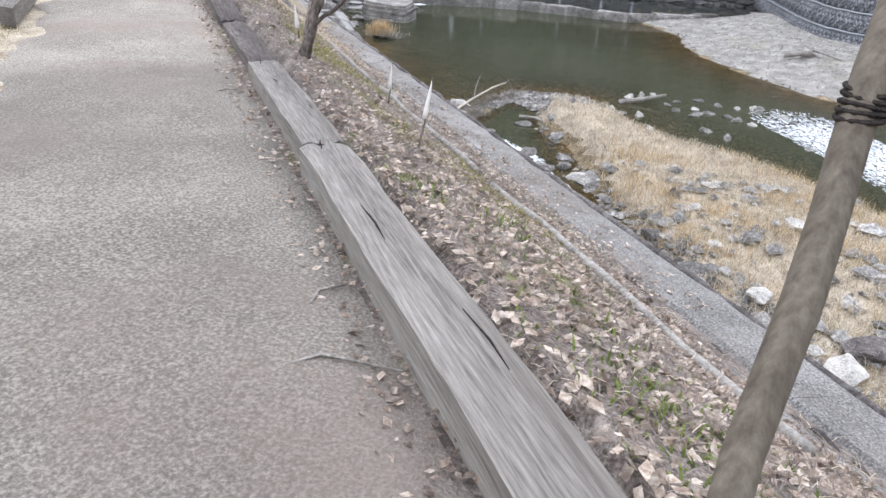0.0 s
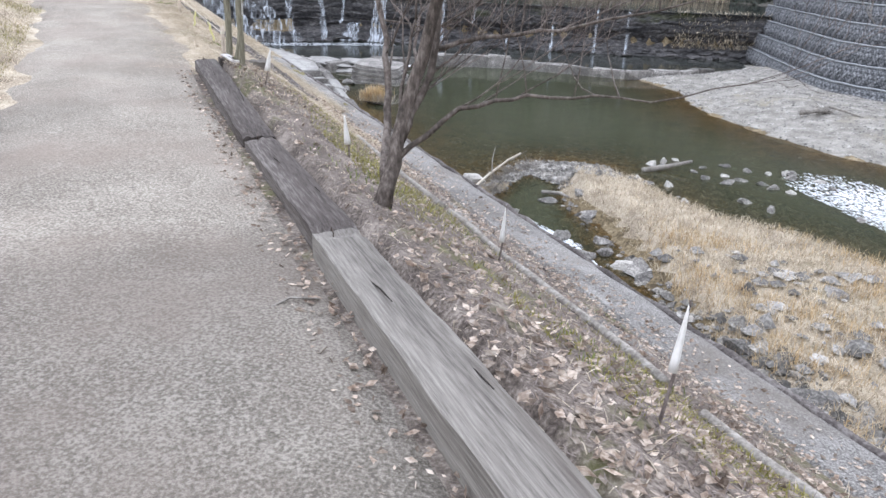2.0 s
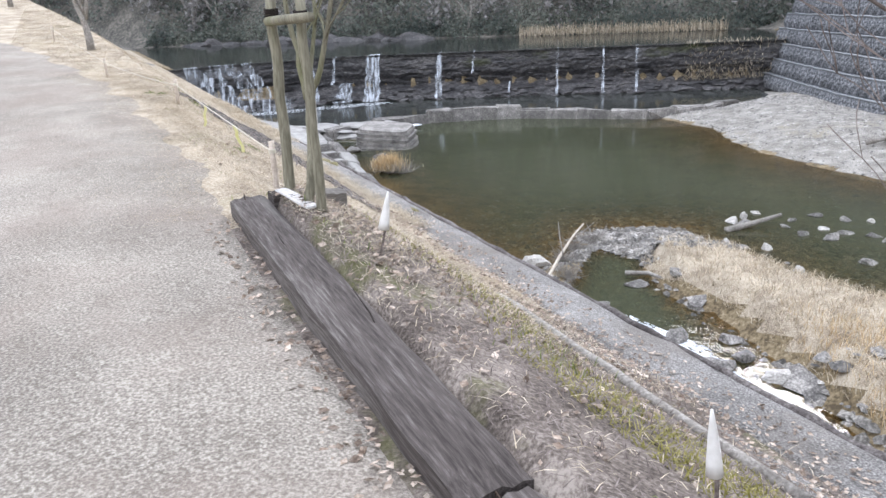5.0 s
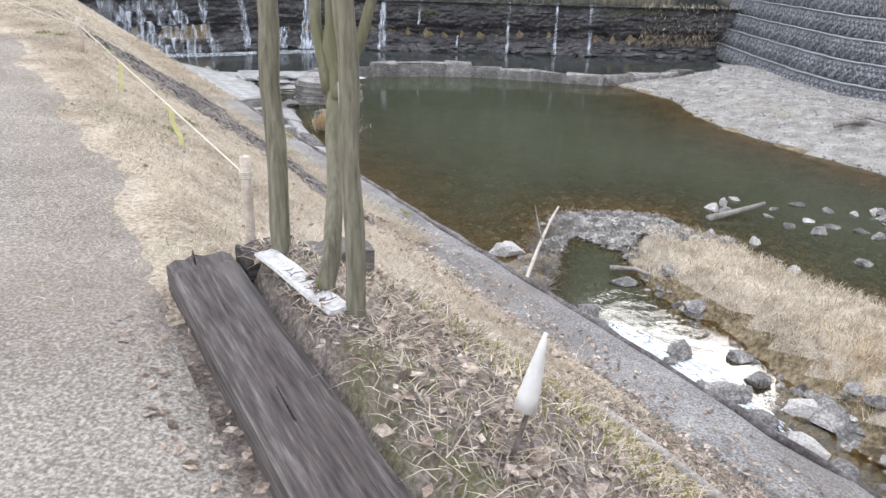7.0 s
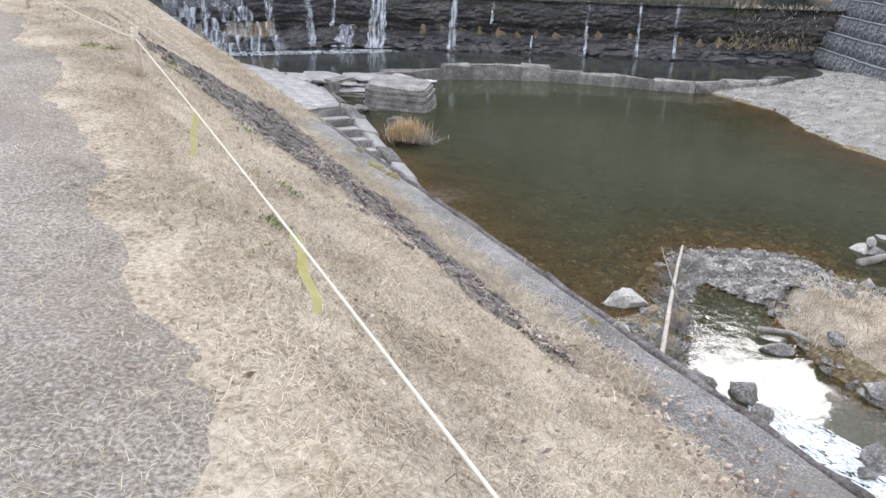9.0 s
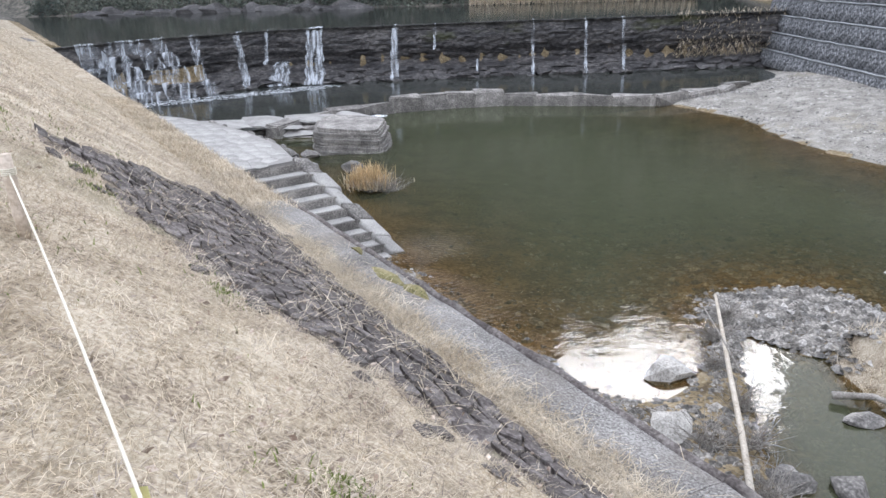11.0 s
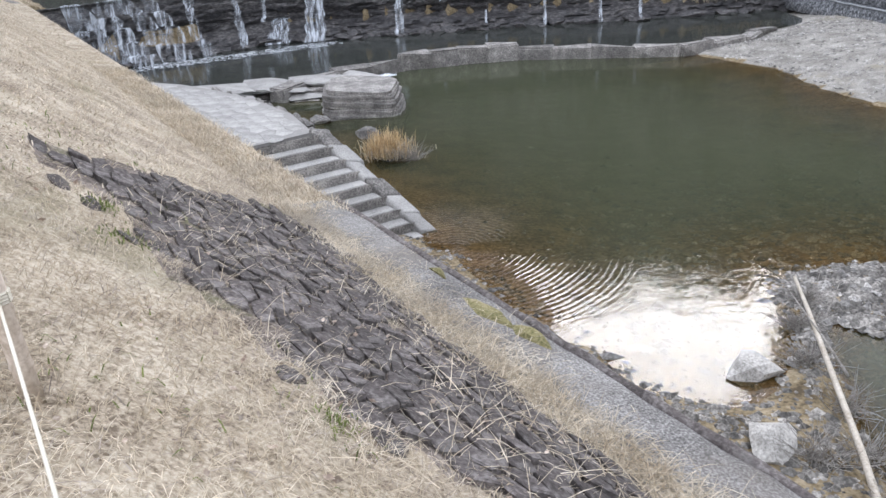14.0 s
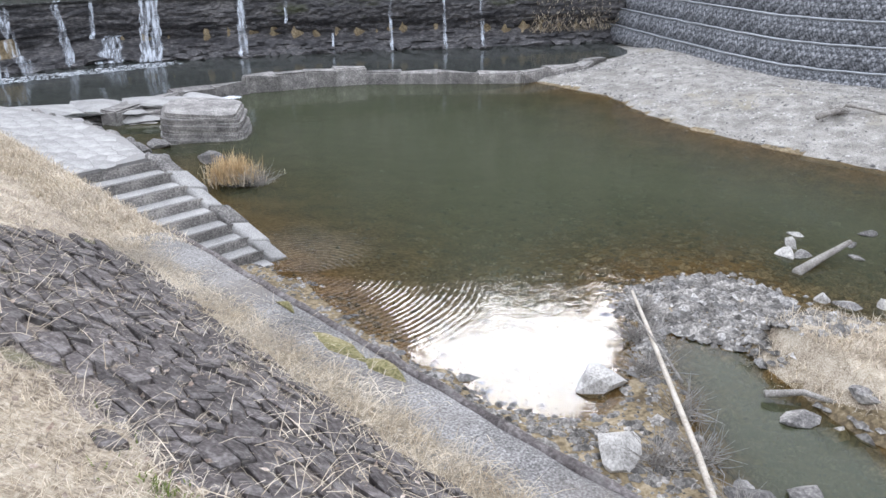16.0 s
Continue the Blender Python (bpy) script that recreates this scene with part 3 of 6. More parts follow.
water_sheet("upper_pool_water", WEIR + [(9, 52), (9, 58), (5.2, 57.5), (0, 56.7), (-5, 56.6), (-12.5, 55.3), (-17.5, 54.6), (-23, 50.3), (-26, 46), (-22, 40)], 0.36, M_UPPER, "dark pool between the weir and the waterfall")
water_sheet("upstream_water", [(-25.3, 46.2), (-22.7, 49.5), (-17.5, 53.8), (-12.5, 54.5), (-4.8, 55.8), (0, 55.9), (5.2, 56.7), (14, 58.2), (24, 62), (24, 80), (-20, 80), (-60, 80), (-60, 60), (-34, 44)], 3.22, M_UPPER, "slow dark river above the waterfall")

# waterfall ledge: horizontal beds of dark rock, each a broken slab
ledge = new("waterfall_ledge")
tagged(ledge, "wide ledge of dark wet layered rock under the waterfall", "rock ledge", kind="structure")
xs = np.linspace(-26, 14, 420)
zs = np.linspace(-0.2, 3.24, 44)
cv_, cf_ = [], []
for i, x in enumerate(xs):
    for z in zs:
        w = z + 0.16 * noise.noise(Vector((x * 0.25, 3.0, z * 0.3))) + 0.05 * noise.noise(Vector((x * 1.1, 8.0, z)))
        # a thick cap, a shaded undercut, thin broken beds at the foot
        prof = np.interp(w, [0, 0.3, 0.55, 0.95, 1.15, 1.3, 1.75, 2.0, 2.6, 3.0, 3.3], [0.95, 0.8, 0.62, 0.5, 0.1, -0.05, 0.12, 0.3, 0.42, 0.34, 0.2])
        bed = math.floor(w * 5.5)
        crack = 0.2 * noise.noise(Vector((x * 0.8, bed * 4.7, 2))) + 0.1 * noise.noise(Vector((x * 2.6, bed * 2.1, 5)))
        fine = 0.06 * noise.noise(Vector((x * 4, 1, z * 6))) + 0.22 * noise.noise(Vector((x * 0.33, 7, z * 0.5)))
        cv_.append((x, float(falls_y(x)) + 0.35 - prof - crack * (1.0 if w < 1.9 else 0.45) - fine, z))
    cv_.append((x, float(falls_y(x)) + 2.4, 3.1))
m = len(zs) + 1
for i in range(len(xs) - 1):
    for k in range(m - 1):
        a = i * m + k
        cf_.append((a, a + m, a + m + 1, a + 1))
mesh_object("rock_face", cv_, cf_, M_CLIFF, ledge)
rr = random.Random(44)
for k in range(46):
    x = rr.uniform(-24, 9)
    bm = rock_bm(rr.uniform(0.3, 0.9), rr.uniform(0.25, 0.5), rr.uniform(0.12, 0.26), 1200 + k, 2, 0.25)
    ob = part("ledge_block", bm, M_CLIFF, ledge)
    ob.matrix_world = pose(x, float(falls_y(x)) - rr.uniform(0.5, 0.95), rr.uniform(0.35, 0.6), rr.uniform(-8, 8), rr.uniform(-8, 8), rr.uniform(-20, 20))

# falling water: thin curved sheets that follow the beds
def fall(x, width, z_top, z_bot, seed, out=0.5, label="white water falling over the dark ledge", drift=0.0):
    rr = random.Random(seed)
    bm = bmesh.new()
    for layer in range(2):
        prev = None
        rows, cols = 16, max(4, int(width * 9))
        for k in range(rows + 1):
            s = k / rows
            z = z_top + 0.03 + (z_bot - z_top) * s
            brk = 0.16 * ramp01(s, 0.46, 0.54) + 0.3 * ramp01(s, 0.84, 0.95)
            half = width / 2 * (0.8 + 0.35 * s + 0.12 * math.sin(k * 1.7 + seed + layer))
            cur = []
            for c in range(cols + 1):
                xx = x + drift * s + half * (2 * c / cols - 1) + rr.uniform(-0.02, 0.02)
                y = float(falls_y(xx)) - out * s ** 0.6 - float(brk) - 0.06 * layer - 0.05 * math.sin(c * 2.1 + seed) * s + (0.5 if k == 0 else 0.0)
                cur.append(bm.verts.new((xx, y, z)))
            if prev:
                for c in range(cols):
                    bm.faces.new((prev[c], prev[c + 1], cur[c + 1], cur[c]))
            prev = cur
    ob = part("waterfall", bm, M_FALL, smooth=True)
    return tagged(ob, label, "waterfall", "waterfalls", kind="stuff")


def cascade(x, width, seed, tiers, lean, label):
    """A stream that drops, runs out over a bed and drops again, stepping sideways as it goes."""
    rr = random.Random(seed)
    bm = bmesh.new()
    z, o, prev = 3.26, -0.4, None
    cols = max(4, int(width * 9))
    line = [(x, o, z), (x, 0.1, z)]
    for q in range(tiers):
        drop = (z - 0.38) / (tiers - q) * rr.uniform(0.85, 1.15) if q < tiers - 1 else z - 0.36
        x += lean * rr.uniform(0.1, 0.3)
        o = line[-1][1] + 0.1
        line += [(x, o, z - drop * 0.5), (x + lean * 0.1, o + 0.06, z - drop)]
        z -= drop
        x += lean * rr.uniform(0.15, 0.5)
        line.append((x, o + rr.uniform(0.3, 0.5), z - 0.03))
    for k, (xm, oo, zz) in enumerate(line):
        half = width / 2 * (0.75 + 0.5 * k / len(line) + 0.15 * math.sin(k * 2.3 + seed))
        cur = []
        for c in range(cols + 1):
            xx = xm + half * (2 * c / cols - 1) + rr.uniform(-0.03, 0.03)
            cur.append(bm.verts.new((xx, float(falls_y(xx)) - oo + rr.uniform(-0.04, 0.04), zz + rr.uniform(-0.02, 0.03))))
        if prev:
            for c in range(cols):
                bm.faces.new((prev[c], prev[c + 1], cur[c + 1], cur[c]))
        prev = cur
    ob = part("waterfall", bm, M_FALL, smooth=True)
    return tagged(ob, label, "waterfall", "waterfalls", kind="stuff")


cascade(-24.6, 0.9, 2, 3, 0.9, "white cascade beside the grass bank")
cascade(-23.2, 0.7, 1, 4, 0.9, "white cascade stepping down dark rock")
cascade(-22.4, 0.55, 21, 4, 0.8, "white cascade stepping down dark rock")
cascade(-23.7, 0.8, 22, 5, 0.7, "broad white cascade stepping down dark rock")
cascade(-21.0, 0.4, 3, 4, 0.6, "thin white cascade stepping down dark rock")
fall(-19.2, 0.3, 3.24, 0.4, 4, 0.6, drift=0.45)
fall(-17.9, 0.14, 3.24, 1.5, 14, 0.3)
fall(-15.4, 0.95, 3.26, 0.36, 5, 0.7)
fall(-17.3, 1.0, 1.5, 0.36, 15, 0.7)
fall(-11.1, 0.4, 3.24, 0.4, 6, 0.55)
fall(-8.9, 0.12, 3.24, 1.9, 7, 0.3)
fall(-6.6, 0.12, 1.2, 0.4, 8, 0.5)
fall(-3.5, 0.16, 3.24, 0.4, 9, 0.6)
fall(-0.6, 0.16, 3.24, 0.4, 10, 0.6)
fall(1.5, 0.18, 3.24, 0.4, 11, 0.6)


def foam_patch(outline_mid, radius, n, seed, label, z=0.37):
    """Short crests of broken water, drawn out along the flow."""
    rr = random.Random(seed)
    (x0, y0), (x1, y1) = outline_mid
    flow = Vector((x1 - x0, y1 - y0, 0)).normalized()
    side = Vector((-flow.y, flow.x, 0))
    verts, faces = [], []
    for _ in range(n):
        a, r = rr.uniform(0, 6.28), radius * math.sqrt(rr.random())
        t = rr.random()
        c = Vector((x0 + (x1 - x0) * t + r * math.cos(a), y0 + (y1 - y0) * t + r * math.sin(a), z))
        s = rr.uniform(0.006, 0.024)
        ln = s * rr.uniform(1.5, 5)
        o = len(verts)
        for q in range(6):
            g = q * 1.047
            verts.append(c + flow * (ln * math.cos(g) * rr.uniform(0.7, 1.2)) + side * (s * math.sin(g) * rr.uniform(0.6, 1.3)))
        verts.append(c + Vector((0, 0, s * 0.35)))
        faces += [(o + q, o + (q + 1) % 6, o + 6) for q in range(6)]
    return tagged(mesh_object("foam", verts, faces, M_FOAM), label, "foam", "foam patches", kind="stuff")


foam_patch(((-22.5, 47.4), (-14.5, 52.6)), 0.8, 1500, 3, "churned white foam below the waterfall", 0.365)
foam_patch(((-0.8, 20.9), (0.5, 19.6)), 0.45, 1500, 4, "white riffle where the stream leaves the pool", 0.005)
foam_patch(((0.5, 19.6), (1.1, 18.4)), 0.35, 700, 5, "white riffle between stones in the side stream", 0.005)
foam_patch(((5.9, 11.6), (6.6, 10.6)), 0.4, 900, 6, "white riffle in the side stream", 0.005)
foam_patch(((8.0, 27.5), (10.5, 22.0)), 1.5, 8000, 7, "broad white rapids at the pool outlet", 0.005)

# weir: long stone courses of uneven blocks
weir = new("weir")
tagged(weir, "low curved stone weir with a pale worn top", "weir", kind="structure")
pts = [Vector((x, y, 0)) for x, y in WEIR]
for a, b in zip(pts, pts[1:]):
    d = b - a
    n = max(1, round(d.length / 1.6))
    for k in range(n):
        p = a + d * ((k + 0.5) / n)
        hgt = 0.68 if -10.3 < p.x < -5.2 else (0.47 if p.x > -5 else 0.5)
        bm = block(d.length / n + 0.12, 0.75, hgt + 0.5, 0.06, 0.0, 7, 300 + k)
        for v in bm.verts:
            v.co += Vector((0.0, 0.3, 0.12)) * noise.noise(Vector((v.co.x + p.x * 3, v.co.y * 2.3, v.co.z * 2.1 + p.y))) + Vector((0, 0.05, 0.03)) * noise.noise(v.co * 7)
        ob = part("weir_stone", bm, M_ROCK, weir)
        ob.matrix_world = pose(p.x, p.y, -0.5, 0, 0, math.degrees(math.atan2(d.y, d.x)))

# landing and stairs down to the pool
LANDING = [(24.0, 3.1), (24.2, 6.1), (26.2, 6.4), (28.5, 6.25), (30.2, 5.9), (32, 5.35), (33.4, 4.6), (33.8, 3.1)]
landing = new("river_landing")
tagged(landing, "pale concrete riverside landing paved with set stones", "landing", kind="structure")
bm = bmesh.new()
out = [at(u, v) for u, v in LANDING]
top = [bm.verts.new((p.x, p.y, 1.8)) for p in out]
bot = [bm.verts.new((p.x, p.y, -0.8)) for p in out]
bm.faces.new(top)
for k in range(8):
    bm.faces.new((top[k], bot[k], bot[(k + 1) % 8], top[(k + 1) % 8]))
bmesh.ops.recalc_face_normals(bm, faces=bm.faces)
part("landing_slab", bm, M_MORTAR, landing)
rr = random.Random(8)
stairs = new("river_stairs")
tagged(stairs, "concrete stairs with eight pale treads down to the water", "stairs", kind="structure")
for k in range(8):
    u1 = 24.02 - 0.33 * k
    z1 = 1.8 - 0.222 * (k + 1)
    vr = 6.05 + 0.125 * (k + 1)
    bm = bmesh.new()
    o = [at(u1, 3.3), at(u1, vr), at(u1 - 0.34, vr), at(u1 - 0.34, 3.3)]
    zt = z1
    top = [bm.verts.new((p.x, p.y, zt)) for p in o]
    bot = [bm.verts.new((p.x, p.y, -0.6)) for p in o]
    bm.faces.new(top)
    for q in range(4):
        bm.faces.new((top[q], bot[q], bot[(q + 1) % 4], top[(q + 1) % 4]))
    bmesh.ops.recalc_face_normals(bm, faces=bm.faces)
    bmesh.ops.bevel(bm, geom=[e for e in bm.edges if all(v.co.z > zt - 0.01 for v in e.verts)], offset=0.015, segments=2, affect="EDGES")
    part("stair_tread", bm, M_LANDING, stairs)
    # thin slab added over each riser face, darker than the tread stone
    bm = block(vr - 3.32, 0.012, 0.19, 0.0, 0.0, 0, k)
    ob = part("riser", bm, M_ROCK, stairs, "thin dark grey slab over the concrete riser")
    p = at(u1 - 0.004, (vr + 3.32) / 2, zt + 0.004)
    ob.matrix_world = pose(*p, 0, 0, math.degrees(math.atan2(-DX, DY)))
# sloping flank stones of the stairs
for k in range(6):
    bm = bmesh.new()
    s0, s1 = k / 6, (k + 0.97) / 6
    ring = []
    for s in (s0, s1):
        u, v, z = 24.25 - 2.75 * s, 6.02 + 1.08 * s, 1.86 - 1.82 * s
        w = 0.42 + 0.06 * math.sin(k * 2.3)
        ring.append([bm.verts.new(at(u, v + q, zz)) for q, zz in ((0, z - 0.4), (0.0, z + 0.02 * math.sin(k * 3)), (0.05, z + 0.03), (w, z - 0.06), (w + 0.25, -0.5), (0, -0.5))])
    for q in range(6):
        bm.faces.new((ring[0][q], ring[0][(q + 1) % 6], ring[1][(q + 1) % 6], ring[1][q]))
    bm.faces.new(ring[0][::-1])
    bm.faces.new(ring[1])
    bmesh.ops.recalc_face_normals(bm, faces=bm.faces)
    bmesh.ops.bevel(bm, geom=list(bm.edges), offset=0.02, segments=1, affect="EDGES")
    part("flank_stone", bm, M_LANDING if k % 3 else M_ROCK, stairs)
for k in range(9):
    u = 24.7 + 0.75 * k
    p = at(u, float(np.interp(u, [24.2, 26.2, 28.5, 30.2, 32], [6.2, 6.5, 6.35, 6.0, 5.5])))
    bm = rock_bm(0.42, 0.2, 0.22, 90 + k, 2, 0.3)
    ob = part("edge_stone", bm, M_ROCK, landing)
    ob.matrix_world = pose(p.x, p.y, 1.6, 0, 0, 127 + 12 * math.sin(k * 1.7))

# gabion wall: inclined courses of wired stone
gabion = new("gabion_wall")
tagged(gabion, "curved stepped gabion wall of grey stone in wire baskets", "retaining wall", kind="structure")
GAB = [(9.4, 60), (9.7, 55), (10.1, 50), (10.4, 46.5), (10.9, 43.6), (12.0, 41.3), (14.2, 39.5), (18, 37.6), (26, 34.5), (40, 30)]
gab = []
for k in range(len(GAB) - 1):
    a, b, c, d = (Vector((*GAB[max(0, min(len(GAB) - 1, q))], 0)) for q in (k - 1, k, k + 1, k + 2))
    for q in range(4):
        t = q / 4
        gab.append(0.5 * (2 * b + (c - a) * t + (2 * a - 5 * b + 4 * c - d) * t * t + (3 * b - a - 3 * c + d) * t ** 3))
gab.append(Vector((*GAB[-1], 0)))
for c in range(6):
    z0, off = 0.35 + 0.88 * c, 0.42 * c
    line = []
    for k, (a, b) in enumerate(zip(gab, gab[1:])):
        d = b - a
        nrm = Vector((-d.y, d.x, 0)).normalized()
        p = (a + b) / 2 + nrm * (off + 0.5)
        bm = bmesh.new()
        bmesh.ops.create_grid(bm, x_segments=max(4, int(d.length / 0.14)), y_segments=7, size=0.5)
        L = d.length * (1.03 + 0.02 * c) + 0.1
        for v in bm.verts:
            x, h = v.co.x * L, (v.co.y + 0.5)
            lump = 0.05 * noise.noise(Vector((x * 6 + k * 9, h * 6, c * 3.0))) + 0.1 * h * h
            v.co = Vector((x, -0.5 + lump - 0.1 * math.sin(h * 3.14), h * 0.88))
        back = bmesh.ops.extrude_edge_only(bm, edges=[e for e in bm.edges if e.is_boundary and all(v.co.z > 0.85 for v in e.verts)])
        for v in back["geom"]:
            if isinstance(v, bmesh.types.BMVert):
                v.co.y = 0.75
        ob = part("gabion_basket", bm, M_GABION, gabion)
        ob.matrix_world = pose(p.x, p.y, z0, 0, 0, math.degrees(math.atan2(d.y, d.x)))
        for q in range(3):
            w = a + d * q / 3 + nrm * (off + 0.06)
            line.append(Vector((w.x, w.y, z0 + 0.88 + 0.05 * noise.noise(w * 0.9))))
    part("wire_edge", tube(line, [0.045] * len(line), 5), M_WIRE, gabion)

# ---- sleepers along the path ----
def sleeper(u0, u1, v0, v1, z0, z1, seed, label, across=False):
    a = at((u0 + u1) / 2, (v0 + v1) / 2)
    length, width = (v1 - v0, u1 - u0) if across else (u1 - u0, v1 - v0)
    thing = empty("timber_sleeper", (a.x, a.y, 0), label, "timber edging", "sleepers edging the path", rz=math.degrees(math.atan2(DY, DX)) - 90 + (90 if across else 0))
    rr = random.Random(seed)
    bm = bmesh.new()
    bmesh.ops.create_cube(bm, size=1)
    bmesh.ops.scale(bm, vec=(width, length - 0.025, 0.2), verts=bm.verts)
    long = [e for e in bm.edges if abs((e.verts[0].co - e.verts[1].co).y) > length * 0.5]
    bmesh.ops.subdivide_edges(bm, edges=long, cuts=max(6, int(length / 0.07)), use_grid_fill=True)
    wide = [e for e in bm.edges if abs((e.verts[0].co - e.verts[1].co).x) > width * 0.5]
    bmesh.ops.subdivide_edges(bm, edges=wide, cuts=6, use_grid_fill=True)
    o = Vector((seed * 7.1, seed * 3.3, 0))
    for v in bm.verts:
        top = v.co.z > 0
        y = v.co.y
        zc = (z0 + (z1 - z0) * (y / length + 0.5)) if not across else z0
        edge = abs(v.co.x) > width * 0.45
        w = noise.noise(Vector((v.co.x * 16, y * 1.6, seed)) + o)
        v.co.x += 0.012 * noise.noise(Vector((y * 2.3, seed * 2, v.co.z * 4))) * (1 if edge else 0.2)
        v.co.z = (zc - 0.1 + v.co.z) + (0.014 * w - (0.012 + 0.012 * abs(noise.noise(Vector((y * 3, seed, 1)))) if edge else 0) if top else 0)
        # checks and rot towards the ends
        if top and abs(y) > length / 2 - 0.1:
            v.co.z -= 0.02 * rr.random()
    part("sleeper_beam", bm, M_SLEEPER_DARK if "dark" in label or "cracked" in label else M_SLEEPER, thing, smooth=False)
    if not across:
        e = length / 2
        part("iron_dog", tube([(-0.03, e - 0.09, z1 - 0.02), (-0.03, e - 0.085, z1 + 0.012), (-0.02, e - 0.01, z1 + 0.014), (-0.02, e - 0.004, z1 - 0.02)], [0.0035] * 4, 6), M_IRON, thing, "short rusty iron dog near the joint")
        for s in (-1, 1):
            bmc = tube([(0.05 * s + 0.02, -e * 0.3 * s - 0.16, z0 + 0.003), (0.05 * s + 0.026, -e * 0.3 * s, (z0 + z1) / 2 + 0.004), (0.05 * s + 0.015, -e * 0.3 * s + 0.2, z1 + 0.0)], [0.002, 0.0045, 0.002], 5)
            part("wood_check", bmc, M_CORD, thing)
    return thing


old = "weathered grey railway sleeper edging the gravel path"
dark = "dark brown rotting sleeper edging the gravel path"
sleeper(-8.4, -5.7, -0.08, 0.18, 4.72, 4.72, 1, old)
sleeper(-5.7, -2.48, -0.09, 0.18, 4.72, 4.73, 3, old)
sleeper(-2.48, -0.12, -0.07, 0.18, 4.73, 4.69, 4, old)
sleeper(-0.12, 2.2, -0.05, 0.2, 4.68, 4.64, 5, dark)
sleeper(2.2, 5.9, -0.06, 0.2, 4.65, 4.77, 6, "long dark cracked sleeper ending at the bed corner")
sleeper(5.7, 5.9, 0.21, 0.48, 4.79, 4.79, 8, "short dark sleeper closing the planting bed", True)
sleeper(5.69, 5.9, 0.5, 0.78, 4.75, 4.75, 9, "brown sleeper block closing the planting bed", True)
sleeper(2.2, 3.95, -2.3, -2.05, 4.78, 4.8, 10, "old sleeper edging the upper side of the path")


# ---- trees ----
def grow(rnd, start, direction, length, radius, depth, out, bend=0.25, lift=0.12, kids=(2, 4), spread=0.7, taper=0.35):
    """Adds (points, radii, depth) limbs to out."""
    n = 5 if depth > 0 else 4
    p, d = Vector(start), Vector(direction).normalized()
    pts, rad = [p.copy()], [radius]
    for i in range(n):
        d = (d + Vector((rnd.uniform(-bend, bend), rnd.uniform(-bend, bend), rnd.uniform(-bend, bend) + lift))).normalized()
        p = p + d * length / n
        pts.append(p.copy())
        rad.append(radius * (1 - (1 - taper) * (i + 1) / n))
    out.append((pts, rad, depth))
    if depth <= 0:
        return
    for k in range(rnd.randint(*kids)):
        t = rnd.uniform(0.3, 1.0) if k else 1.0
        i = min(n, max(1, round(t * n)))
        a = (pts[i] - pts[i - 1]).normalized()
        side = Vector((rnd.uniform(-1, 1), rnd.uniform(-1, 1), rnd.uniform(-0.35, 0.8))).normalized()
        grow(rnd, pts[i], (a + side * spread).normalized(), length * rnd.uniform(0.5, 0.82), rad[i] * rnd.uniform(0.5, 0.72), depth - 1, out, bend, lift, kids, spread, taper)


def tree(name, place, limbs, seed, bark, label, depth=4, kids=(2, 4), spread=0.7, thin=0.0028, group="", lift=0.08, category="tree"):
    """limbs: (start, direction, length, radius) in the tree's own space; the first is the trunk."""
    rnd = random.Random(seed)
    t = empty(name, place, label, category, group)
    first = True
    for s, d, ln, r in limbs:
        out = []
        grow(rnd, s, d, ln, r, depth, out, 0.16, lift, kids, spread)
        big, fine = bmesh.new(), bmesh.new()
        for pts, rad, dp in out:
            rad = [max(thin, q) for q in rad]
            tube(pts, rad, 7 if dp >= depth - 1 else (4 if dp > 1 else 3), big if dp >= depth - 1 else fine)
        limb = part("trunk" if first else "limb", big, bark, t, smooth=True)
        tagged(part("twig_spray", fine, M_TWIG if bark is M_BARK else M_BARK_PALE, t), kind="stuff")
        first = False
    return t


